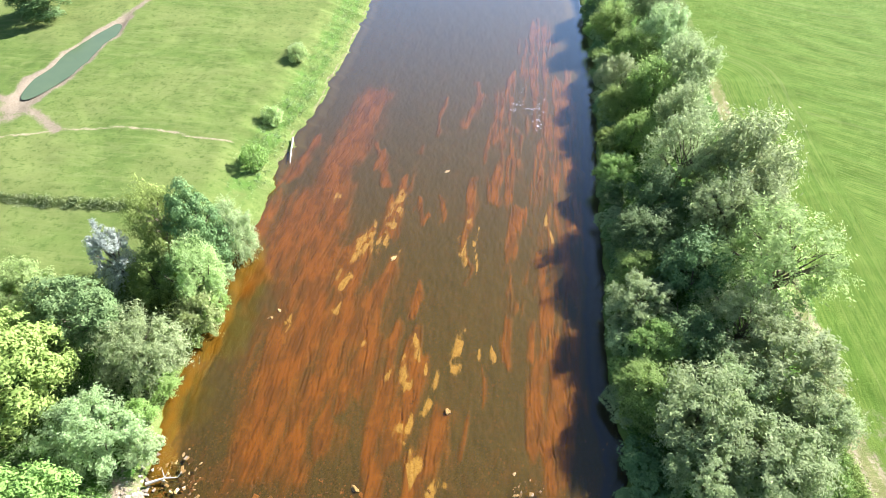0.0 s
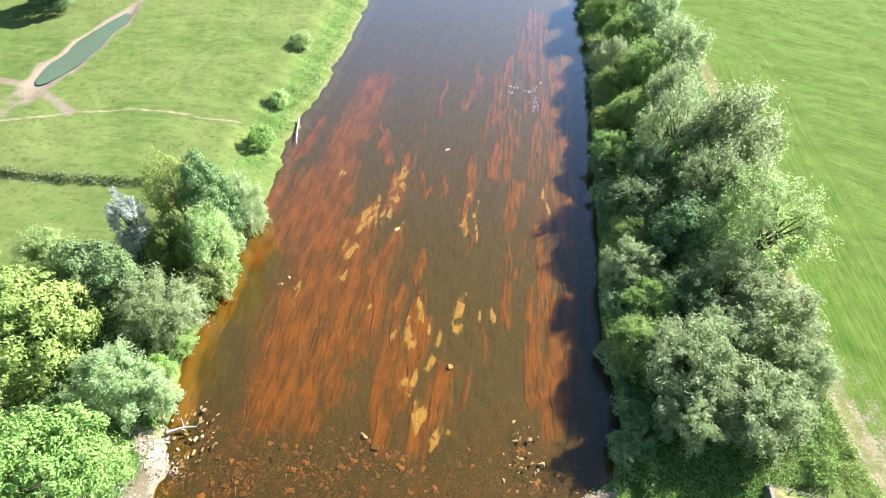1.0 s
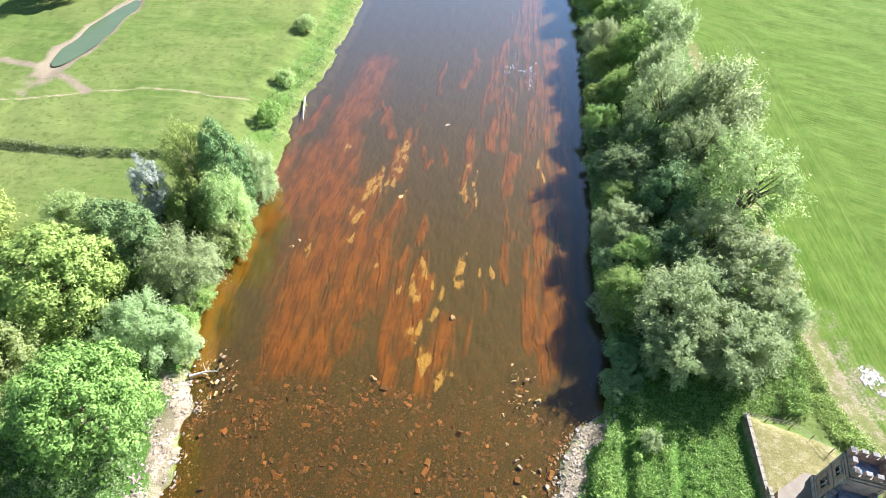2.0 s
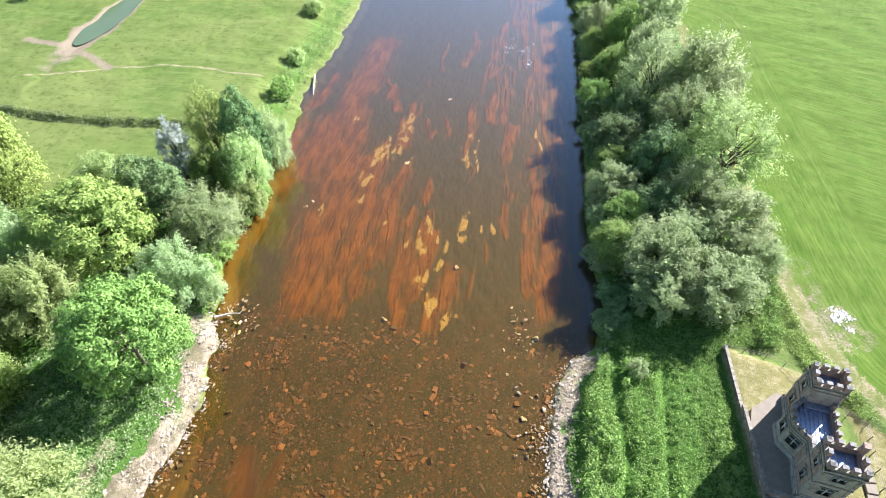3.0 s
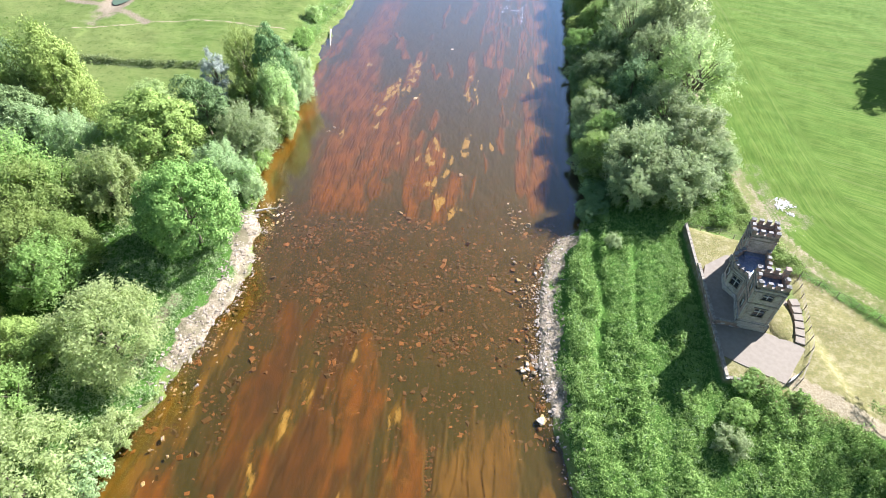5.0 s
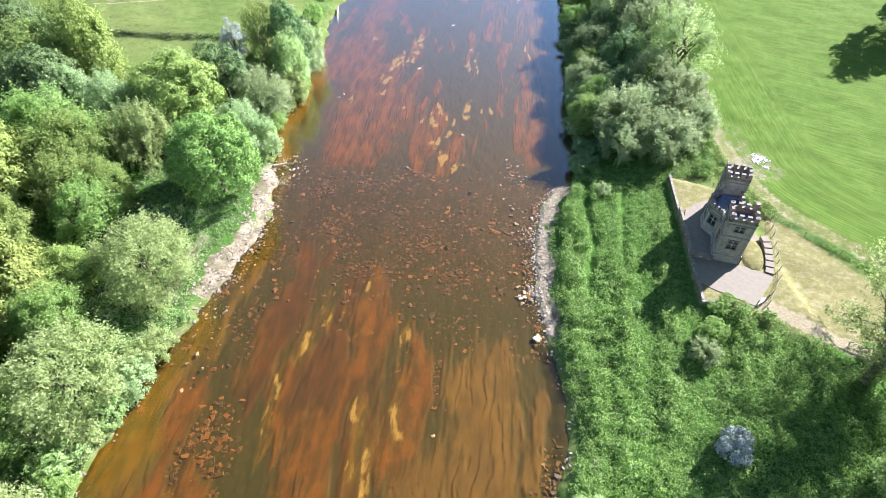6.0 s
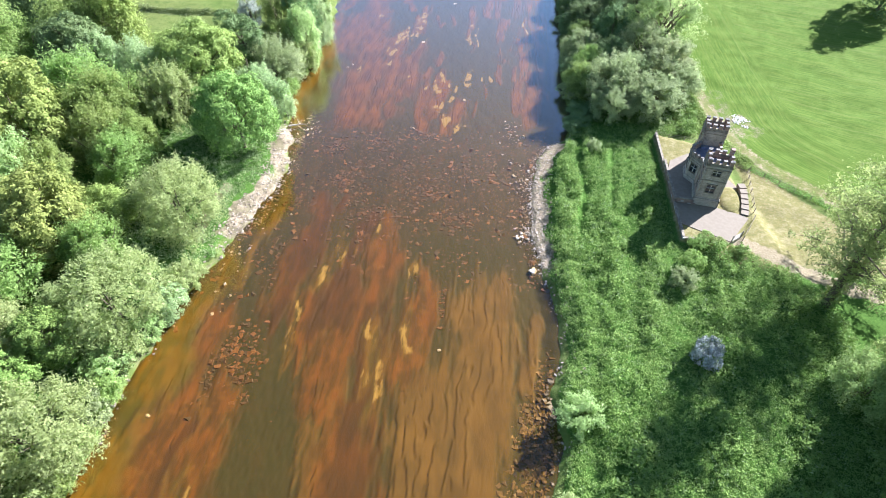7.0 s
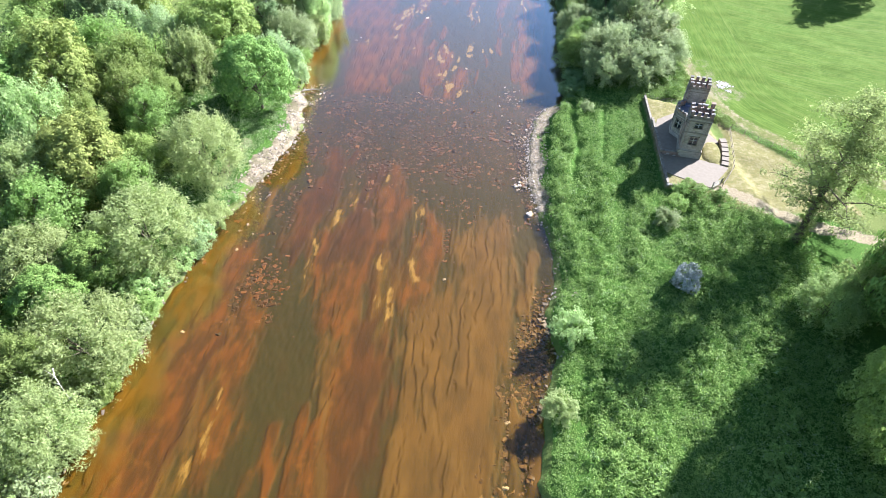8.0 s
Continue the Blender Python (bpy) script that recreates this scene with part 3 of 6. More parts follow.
# ---- river bed ----
ORANGE = [
    (-30.2, 107.2, -33.2, 78.1, 7.8), (-38.6, 91.0, -41.6, 76.3, 2.1), (-39.6, 73.0, -41.2, 56.0, 2.6), (-32.7, 78.1, -36.8, 57.3, 7.6), (-31.9, 83.0, -29.0, 68.4, 6.0),
    (-31.8, 68.0, -28.1, 49.6, 9.7), (-38.0, 63.3, -40.4, 50.2, 2.7), (-23.6, 66.4, -23.2, 50.3, 5.3), (-27.6, 53.9, -28.7, 36.8, 8.7),
    (-22.0, 52.5, -22.8, 37.5, 6.3), (-30.1, 40.9, -27.4, 27.3, 6.1), (-25.0, 37.3, -23.6, 28.4, 5.7), (-17.8, 60.9, -19.0, 46.9, 3.8),
    (-19.9, 76.6, -19.9, 66.8, 2.4), (-17.6, 48.0, -18.6, 38.9, 3.5), (-20.0, 35.5, -19.5, 31.1, 3.5)]
ORANGE_MIDDLE = [
    (-15.0, 47.4, -13.1, 27.8, 3.2), (-11.3, 48.8, -11.8, 35.0, 2.3), (-6.2, 35.7, -8.2, 26.5, 4.4), (-13.0, 56.8, -13.4, 51.5, 1.8),
    (-10.4, 43.4, -11.2, 31.4, 2.5), (-18.5, 83.0, -18.6, 69.6, 2.0), (-27.1, 90.6, -21.8, 81.0, 1.6), (-14.7, 110.1, -15.2, 96.6, 1.2),
    (-11.7, 79.1, -11.1, 71.2, 1.0), (-6.5, 82.0, -6.1, 61.7, 1.5), (-1.1, 44.5, -1.1, 39.9, 1.0), (-2.8, 36.9, -3.1, 31.8, 0.8),
    (-15.0, 77.2, -13.8, 70.9, 0.8), (-17.3, 91.7, -16.9, 88.2, 0.9)]
ORANGE_RIGHT = [
    (-1.9, 120.9, -4.0, 104.9, 2.7), (-8.3, 113.1, -9.8, 99.2, 2.1), (-4.8, 100.7, -6.1, 89.5, 1.5), (-1.6, 93.6, -2.1, 77.3, 2.9),
    (1.4, 76.2, 1.6, 53.4, 1.6), (1.0, 57.5, 1.3, 44.9, 1.1), (6.3, 66.2, 4.7, 46.2, 2.3), (8.1, 58.4, 8.5, 43.2, 2.5),
    (9.7, 51.4, 10.3, 41.8, 2.7), (6.2, 46.4, 5.7, 33.6, 3.0), (8.5, 41.6, 8.1, 31.9, 3.3), (8.2, 117.3, 8.7, 96.6, 3.5),
    (9.8, 94.9, 8.6, 81.5, 3.3), (11.1, 80.3, 10.0, 73.1, 4.8), (5.4, 94.4, 4.6, 82.6, 1.9), (4.0, 143.5, 3.7, 124.0, 6.7)]
ORANGE_FAR = [(9.6, 74, 9.4, 40, 4.2), (5.4, 60, 6.2, 36, 3.0), (9.0, 44, 8.4, 30, 4.0), (-3, 118, -3.5, 96, 3), (4, 121, 5, 98, 4.5), (10.5, 121, 9, 98, 4.5), (10, 97, 11, 70, 4), (5, 96, 4, 72, 3.6), (0, 97, -0.6, 79, 3.2), (6, 72, 6, 52, 2.6)]
ORANGE_LOWER = [
    (-18.6, -14.7, -18.8, -33.0, 4.7), (-26.5, 0.5, -27.5, -18.1, 5.6), (-16.5, -1.5, -15.0, -9.0, 4.0), (-22.5, -17.7, -22.2, -29.3, 3.0), (-13.2, -24.0, -11.6, -44.6, 4.6),
    (-15.6, -36.5, -12.8, -57.2, 3.8), (-14.2, -7.3, -15.7, -24.2, 5.0), (-7.6, -13.6, -8.3, -27.8, 5.2), (-35.6, -22.7, -36.3, -47.2, 5.1),
    (-36.3, -47.2, -37.0, -59.8, 6.6), (-30.2, -39.9, -28.2, -57.6, 3.8), (-21.5, -50.2, -20.9, -58.1, 2.3), (-18.2, -48.4, -17.2, -57.7, 2.3),
    (-31.3, -32.3, -30.7, -36.2, 4.0)]
TAN = [(1.8, -18.9, 2.0, -36.5, 9.7), (0.4, -34.8, -0.5, -70, 12.6), (-5.4, -31.6, -4.8, -70, 5.9), (8.8, -20.5, 8.8, -30.2, 3.3), (8.1, -47.1, 8.5, -70, 2.6),
       (-16.5, -34, -15.5, -62, 3.0), (-33.0, -38, -33.5, -66, 5.0), (-38.5, -28, -40, -66, 4.5), (-35, -58, -34, -76, 8)]
OCHRE = [(-33.8, 3, -36.0, -12, 3.4), (-41.2, 60.8, -41.2, 36.4, 4.2), (-41.2, 36, -38.5, 27, 4.2), (-37.6, -14, -40.5, -30, 4.2), (-38.8, -24, -40.5, -48, 5.0), (-42, -45, -42.5, -70, 5)]
UMBER = [(-26, 2, -27, -20, 4.4), (-18.6, -1, -19.4, -22, 3.8), (-13.6, -19, -13.0, -38, 4.6), (-12.6, -36, -11.0, -74, 5.6), (-20.5, -10, -21, -22, 2.6), (-33.5, -40, -33.8, -58, 2.2)]
YELLOW = [
    (-18.7, 78.2, -19.5, 69.5, 1.8), (-22.7, 68.5, -23.2, 62.6, 2.2), (-20.5, 66.1, -20.7, 63.9, 2.0), (-30.2, 76.9, -29.8, 75.1, 1.4),
    (-24.0, 58.3, -24.2, 56.8, 1.6), (-17.5, 63.3, -17.6, 62.1, 1.4), (-6.6, 71.8, -6.3, 61.7, 1.2), (-4.2, 71.4, -4.8, 60.7, 0.6),
    (-5.3, 49.4, -5.5, 44.4, 1.2), (-2.4, 48.0, -2.1, 45.3, 1.2), (-0.1, 47.4, 0.0, 45.4, 0.4), (-11.3, 47.8, -10.8, 43.8, 0.6),
    (-12.4, 44.0, -11.9, 39.8, 0.9), (-9.9, 43.0, -9.6, 41.3, 0.5), (-7.8, 41.8, -7.8, 39.9, 0.9), (-8.4, 38.2, -8.4, 37.2, 1.3),
    (-10.6, 35.9, -10.2, 34.6, 1.3)]
YELLOW_MORE = [
    (-8.9, 32.5, -8.0, 29.1, 1.5), (-5.5, 28.0, -5.6, 27.1, 1.2), (6.7, 75.5, 6.9, 68.8, 0.7), (-14.7, 43.7, -14.7, 41.9, 0.8),
    (-24.4, 52.2, -24.3, 50.6, 1.2), (-31.0, 48.8, -30.9, 47.5, 1.0), (-19.0, 47.0, -19.2, 46.3, 0.8)]
YELLOW_LOWER = [
    (-11.7, -26.6, -10.9, -32.4, 1.2), (-13.6, -28.4, -13.0, -30.4, 0.98), (-9.4, -21.5, -7.8, -24.5, 1.4), (-22.9, -12.1, -22.5, -14.0, 0.98),
    (-24.9, -19.2, -24.2, -21.6, 1), (-13.4, -21.7, -13.3, -24.2, 1), (-21.6, -7.3, -21.7, -9.2, 1.3), (-30.2, -46, -29.6, -49.0, 0.9), (-29.5, -51, -28.9, -56.4, 1.1), (-30.6, -54, -30.2, -58, 0.8),
    (-16.9, -2.2, -16.9, -4.5, 1), (-10.4, -10.4, -8.9, -11.0, 0.98), (-25.2, -22.9, -24.7, -26.3, 0.9)]


def streaks(x, y, rows, warp=1.0, blunt=0.45):
    """Cover of long patches that trail with the current: 0.5 on their edge, 1 in the middle."""
    wx = x + ((nz(x, y, 2.2, 7, 11) - 0.5) * 2.4 + (nz(x, y, 0.7, 3, 12) - 0.5) * 1.0) * warp
    wy = y + (nz(x, y, 1.1, 4, 13) - 0.5) * 5 * warp
    best = np.zeros(x.shape)
    for ax, ay, bx, by, w in rows:
        lo, hi = min(ay, by) - w - 4, max(ay, by) + w + 4
        sel = (y > lo) & (y < hi)
        px, py = wx[sel], wy[sel]
        t = np.clip(((px - ax) * (bx - ax) + (py - ay) * (by - ay)) / ((bx - ax) ** 2 + (by - ay) ** 2), 0, 1)
        taper = blunt + (1 - blunt) * np.sin(np.pi * np.clip(t * 0.86 + 0.07, 0, 1)) ** 0.6
        d = np.hypot(px - ax - t * (bx - ax), (py - ay - t * (by - ay)) * 0.6)
        best[sel] = np.maximum(best[sel], np.clip(1 - d / (w * 0.98 * taper), 0, 1))
    torn = (nz(x, y, 0.8, 4.5, 14) - 0.5) * 0.30 + (nz(x, y, 0.4, 1.6, 15) - 0.5) * 0.24
    return np.where(best > 0.02, np.clip(best + torn * np.minimum(1, best * 4), 0, 1), 0)


def cracks(x, y, spacing, seed):
    """Broken joints that run with the bedding of the rock: 1 in the middle of a joint; and the place between two joints."""
    slant = 0.19 * sm(35, 60, y) * (1 - sm(-24, -10, x)) + 0.03
    q = (x - slant * (y - 60) + (nz(x, y, 5, 15, seed) - 0.5) * 2.4 + (nz(x, y, 3.0, 7.0, seed + 6) - 0.5) * 2.6 * (1 - sm(-4, 8, y)) + (nz(x, y, 1.3, 2.6, seed + 1) - 0.5) * 0.8 + (sm(0.46, 0.54, nz(x, y, 1.4, 2.2, seed + 4)) - 0.5) * 0.45 + (nz(x, y, 0.5, 0.7, seed + 5) - 0.5) * 0.22) / spacing
    line = np.floor(q)
    f = q - line
    near = np.where(f < 0.5, line, line + 1)
    lower = 1 - sm(-4, 8, y)
    on = sm(0.50 - 0.08 * lower, 0.64 - 0.08 * lower, nz(near * 3.7, y, 1.0, 3.0 + 6.0 * lower, seed + 2))
    wide = (1 - 0.52 * lower) * (0.06 + 0.05 * nz(near * 1.9, y, 1.0, 1.6, seed + 3)) * (1 + 0.3 * lower * sm(0.5, 0.8, nz(near * 2.3, y, 1.0, 1.1, seed + 7))) / spacing
    return on * (1 - sm(wide * 0.4, wide, np.minimum(f, 1 - f))), 1 - f


def bed_height(x, y, rock, jointed):
    """Smooth bedrock, parted by joints and low ledges, between gravel."""
    lumps = (nz(x, y, 1.6, 2.4, 24) - 0.5) * 0.08 + (nz(x, y, 0.45, 0.6, 25) - 0.5) * 0.05 * (1 - rock)
    wide, tilt = cracks(x, y, 1.75, 61)
    close, _ = cracks(x, y, 0.68, 71)
    upper = sm(10, 24, y)
    crack = np.maximum(wide * (1 - 0.3 * upper), close * (0.26 + 0.12 * upper)) * rock * jointed
    swell = sm(0.35, 0.65, nz(x, y, 3, 6, 26))
    return -0.46 + lumps + rock * (0.10 - 0.06 * upper + (0.07 + 0.05 * (1 - upper)) * tilt * swell * jointed) - (0.15 - 0.08 * (1 - upper)) * crack, crack


by_ = np.concatenate([np.linspace(-200, -76, 40)[:-1], np.arange(-76, 120, 0.38), np.arange(120, 175, 0.5), np.linspace(175.5, 500, 60)])
bs = np.linspace(0, 1, 430)
Yb = np.repeat(by_[:, None], len(bs), 1)
Lb, Rb = left_edge(by_)[:, None], right_edge(by_)[:, None]
Xb = (Lb - 0.6) + (Rb - Lb + 1.2) * bs[None, :]
a_orange = np.maximum.reduce([streaks(Xb, Yb, r) for r in (ORANGE, ORANGE_MIDDLE, ORANGE_RIGHT)] + [streaks(Xb, Yb, ORANGE_LOWER, 1.3, 0.62), streaks(Xb, Yb, ORANGE_FAR, 1.2, 0.7) * (0.35 + 0.75 * nz(Xb, Yb, 1.1, 6, 29))])
# upstream on the east side the growth is torn into many thin strips
torn = sm(-9, -2, Xb) * sm(36, 50, Yb)
a_orange = a_orange * (1 - torn * (1 - (0.42 + 0.85 * sm(0.30, 0.62, 0.6 * nz(Xb, Yb, 0.55, 6.5, 95) + 0.4 * nz(Xb, Yb, 0.3, 2.6, 96)))))
a_tan = streaks(Xb, Yb, TAN, 1.4, 0.8)
a_yellow = np.maximum.reduce([streaks(Xb, Yb, r, 0.7) for r in (YELLOW, YELLOW_MORE, YELLOW_LOWER)])
a_yellow = a_yellow * (0.35 + 0.95 * sm(0.36, 0.56, nz(Xb - 0.1 * Yb, Yb, 0.55, 1.3, 81)) * (0.55 + 0.5 * sm(0.3, 0.55, nz(Xb - 0.1 * Yb, Yb, 0.26, 0.9, 82))))
a_yellow = a_yellow * (0.66 + 0.34 * sm(4, 16, Yb))
a_ochre = streaks(Xb, Yb, OCHRE, 1.2, 0.8) * (0.45 + 0.8 * nz(Xb, Yb, 2.5, 6, 28) + 0.3 * sm(26, 34, Yb))
golden = streaks(Xb, Yb, [(ax, ay + 1.5, bx, by - 1.5, w * 2.0 + 0.6) for ax, ay, bx, by, w in YELLOW_LOWER], 1.5, 0.8)
a_ochre = np.maximum(a_ochre, golden * (0.32 + 0.5 * nz(Xb, Yb, 0.8, 2.0, 30)))
rock = sm(0.3, 0.65, np.maximum(np.maximum(a_orange, a_tan), a_ochre * 0.8))
jointed = np.maximum(sm(0, 14, Yb), np.clip(0.07 + 1.2 * a_tan * sm(0.24, 0.42, nz(Xb, Yb, 5, 9, 27)), 0, 1))
Zb, a_crack = bed_height(Xb, Yb, rock, jointed)
rim = sm(0.3, 2.6, np.minimum(Xb - Lb, Rb - Xb))
shelf = sm(18, 26, Yb) + 1 - sm(-14, -4, Yb)
Zb = Zb * rim * (0.55 + 0.45 * shelf) - 0.04 * (1 - rim) - 0.5 * sm(26, 32, Yb) * sm(0.4, 1.8, Rb - Xb) * (1 - sm(2.0, 5.0, Rb - Xb))
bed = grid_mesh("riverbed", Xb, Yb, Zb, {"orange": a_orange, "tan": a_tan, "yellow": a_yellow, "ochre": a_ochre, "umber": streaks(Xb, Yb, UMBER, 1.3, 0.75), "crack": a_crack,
    # mask of the painted shade, a strip beside the east bank upstream
    "bank_shade": np.where(Yb > 24, 1 - sm(1.6, 4.2, Rb - Xb), 0) * sm(24, 30, Yb)}, BED)
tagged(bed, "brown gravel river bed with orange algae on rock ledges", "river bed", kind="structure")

wy_ = np.linspace(-200, 500, 120)
Xw = np.stack([left_edge(wy_) - 1.5, right_edge(wy_) + 1.5], 1)
water = grid_mesh("water", Xw, np.repeat(wy_[:, None], 2, 1), Xw * 0, {}, WATER)
tagged(water, "clear shallow tea-brown river water with faint ripples", "river", kind="structure")

pond_r, pond_a = np.meshgrid(np.linspace(0.02, 1.15, 9), np.linspace(0, 2 * np.pi, 60), indexing="ij")
along, across = 14.6 * pond_r * np.cos(pond_a), 3.4 * pond_r * np.sin(pond_a)
px_, py_ = -97.6 + across + 0.06 * along, 107.8 + along - 0.05 * across
pond = grid_mesh("pond", px_, py_, px_ * 0 + POND_Z, {}, pond_water)
tagged(pond, "narrow green pond with trodden muddy margins", "pond", kind="structure")

# ---- plants ----
rng = np.random.default_rng(11)


def part(name, mesh, parent, label=""):
    ob = new(name, mesh)
    ob.parent = parent
    return tagged(ob, label) if label else ob


def tube(points, radii, sides=6):
    """Points and quads of a bent, tapered limb."""
    points = [Vector(p) for p in points]
    co, faces = [], []
    for i, p in enumerate(points):
        way = (points[min(i + 1, len(points) - 1)] - points[max(i - 1, 0)]).normalized()
        side = way.cross(Vector((0.31, 0.95, 0.05))).normalized()
        up = way.cross(side)
        for s in range(sides):
            a = 2 * math.pi * s / sides
            co.append(p + (side * math.cos(a) + up * math.sin(a)) * radii[i])
        if i:
            for s in range(sides):
                a, b = (i - 1) * sides + s, (i - 1) * sides + (s + 1) % sides
                faces.append((a, b, b + sides, a + sides))
    return co, faces


def joined(name, pieces, material, smooth=True):
    co, faces, n = [], [], 0
    for c, f in pieces:
        co += [tuple(p) for p in c]
        faces += [tuple(i + n for i in q) for q in f]
        n += len(c)
    mesh = bpy.data.meshes.new(name)
    fill(mesh, np.array(co), faces)
    mesh.materials.append(material)
    mesh.polygons.foreach_set("use_smooth", np.full(len(faces), smooth))
    return mesh


def leaf_mesh(name, centre, normal, size, material, long=1.9, along=None):
    """One pointed leaf spray at each centre, with its tip along the twig where that is given."""
    n = len(centre)
    side = np.cross(normal, rng.normal(size=(n, 3)) if along is None else along)
    side /= np.linalg.norm(side, axis=1)[:, None] + 1e-9
    tip = np.cross(normal, side) if along is None else np.cross(side, normal)
    s = size[:, None]
    sag = normal * s * 0.22
    co = np.stack([centre - tip * s * 0.4 * long + side * s * 0.5, centre + tip * s * 0.6 * long - sag, centre - tip * s * 0.4 * long - side * s * 0.5], 1).reshape(-1, 3)
    mesh = bpy.data.meshes.new(name)
    fill(mesh, co, np.arange(n * 3).reshape(n, 3))
    mesh.materials.append(material)
    return mesh


def unit(v):
    return v / (np.linalg.norm(v, axis=-1, keepdims=True) + 1e-9)


UP = np.array([0, 0, 1.0])


def bough_frame(count, radius, tall, base, size, flare):
    """Boughs that fill an egg-shaped crown: where each swells, which way it faces, and how wide it is."""
    k = np.arange(count) + 0.5
    el = np.arcsin(np.clip(1 - 1.55 * k / count, -1, 1))
    az = k * 2.39996 + rng.normal(0, 0.3, count)
    out = np.stack([np.cos(el) * np.cos(az), np.cos(el) * np.sin(az), np.sin(el)], 1)
    wide = size * radius * rng.uniform(0.7, 1.3, count)
    half = (tall - base) / 2
    reach = rng.uniform(1 - flare, 1.0, count)[:, None]
    centre = out * reach * np.stack([radius - 0.85 * wide, radius - 0.85 * wide, np.maximum(half - 0.75 * wide, 0.2)], 1) + UP * (base + half)
    return centre, out, wide


def tufted_leaves(count, centre, out, wide, tufts_each, tuft, flat, scatter):
    """Leaves in small rounded tufts over the outside of every bough, dense and tiered."""
    b = np.repeat(np.arange(len(centre)), tufts_each)
    face = unit(rng.normal(size=(len(b), 3)) * 0.8 + out[b] * 0.9 + UP * 0.25)
    spot = centre[b] + face * (wide[b] * rng.uniform(0.72, 1.04, len(b)))[:, None]
    girth = wide[b] * tuft * rng.uniform(0.6, 1.5, len(b))
    which = rng.choice(len(b), count, p=girth ** 2 / np.sum(girth ** 2))
    d = unit(rng.normal(size=(count, 3)) * 0.8 + face[which] * 0.5 + UP * 0.55)
    p = spot[which] + d * (girth[which] * rng.uniform(0.6, 1.1, count))[:, None] * np.array([1, 1, flat])
    inner = rng.random(count) < 0.08
    p[inner] = centre[b[which[inner]]] + (p[inner] - centre[b[which[inner]]]) * rng.uniform(0.45, 0.8, inner.sum())[:, None]
    return p, unit(d + face[which] * 0.5 + rng.normal(size=(count, 3)) * scatter), None


def strung_leaves(count, centre, out, wide, shoots_each, spread, scatter, bare=0.45):
    """Narrow leaves strung along shoots that fan out and up from the foot of every bough."""
    b = np.repeat(np.arange(len(centre)), shoots_each)
    foot = centre[b] - out[b] * (wide[b] * 0.8)[:, None] - UP * (wide[b] * 0.35)[:, None] + rng.normal(size=(len(b), 3)) * (wide[b] * 0.16)[:, None]
    face = unit(rng.normal(size=(len(b), 3)) * 0.85 + out[b] * 0.75 + UP * 0.45)
    end = centre[b] + face * (wide[b] * rng.uniform(0.7, 1.12, len(b)))[:, None]
    which = rng.integers(0, len(b), count)
    t = bare + (1 - bare) * rng.random(count) ** 0.72
    way = unit(end - foot)
    p = foot[which] + (end - foot)[which] * t[:, None] + UP * (wide[b][which] * 0.22 * np.sin(np.pi * t))[:, None]
    p = p + rng.normal(size=(count, 3)) * (wide[b][which] * spread * (0.5 + 0.6 * t))[:, None]
    along = unit(way[which] + rng.normal(size=(count, 3)) * 0.55)
    return p, unit(face[which] * 0.9 + UP * 0.35 + rng.normal(size=(count, 3)) * scatter), along


def make_tree(name, radius, tall, base, boughs, size, leaves, leaf, material, style="tufted", stems=1, limbs=9, flare=0.25, each=26, fine=0.30, flat=0.7, scatter=0.45, girth=0.022, long=1.9, bare=0.45):
    """A tree at the origin whose crown fills its radius and height: trunk, limbs to the boughs, and leaves."""
    root = new(name)
    centre, out, wide = bough_frame(boughs, radius, tall, base, size, flare)
    if style == "tufted":
        p, nrm, along = tufted_leaves(leaves, centre, out, wide, each, fine, flat, scatter)
    else:
        p, nrm, along = strung_leaves(leaves, centre, out, wide, each, fine, scatter, bare)
    p = p * np.array([radius, radius, 1]) / np.array([np.percentile(np.hypot(p[:, 0], p[:, 1]), 98.5)] * 2 + [1])
    p[:, 2] = base + (p[:, 2] - np.percentile(p[:, 2], 1)) * (tall - base) / (np.percentile(p[:, 2], 99.5) - np.percentile(p[:, 2], 1))
    p[:, 2] = np.maximum(p[:, 2], 0.05)
    wood = []
    tops = []
    for s in range(stems):
        lean = Vector((rng.normal(0, 0.06), rng.normal(0, 0.06), 1)) if stems == 1 else Vector((rng.normal(0, 0.22), rng.normal(0, 0.22), 1))
        top = lean * tall * 0.78
        tops.append(top)
        g = tall * girth / math.sqrt(stems)
        path = [top * f + Vector((rng.normal(0, 0.12), rng.normal(0, 0.12), 0)) * (f > 0) for f in (0, 0.06, 0.3, 0.55, 0.8, 1)]
        path[0] -= Vector((0, 0, 0.4))
        wood.append(tube(path, [g * 1.5, g, g * 0.8, g * 0.6, g * 0.35, g * 0.1], 7))
    for i in rng.permutation(boughs)[:limbs]:
        c = Vector(centre[i])
        top = tops[int(i) % stems]
        start = top * min(0.8, max(0.15, (c.z / max(top.z, 0.1)) * rng.uniform(0.35, 0.7)))
        bend = start.lerp(c, 0.55) + Vector((rng.normal(0, 0.3), rng.normal(0, 0.3), 0.05 * tall * (rng.random() - 0.3)))
        wood.append(tube([start, start.lerp(bend, 0.5), bend, c], [g * k for k in (0.5, 0.42, 0.32, 0.16)], 5))
        for j in range(3):
            tip = c + Vector(unit(out[i] + rng.normal(size=3) * 0.6)) * float(wide[i]) * 0.8
            wood.append(tube([bend.lerp(c, 0.6), c.lerp(tip, 0.4) + Vector((0, 0, 0.1)), tip], [g * 0.2, g * 0.12, g * 0.03], 4))
    part("trunk", joined("trunk", wood, bark), root)
    part("crown", leaf_mesh("crown", p, nrm, leaf * rng.uniform(0.6, 1.35, leaves), material, long, along), root)
    return root


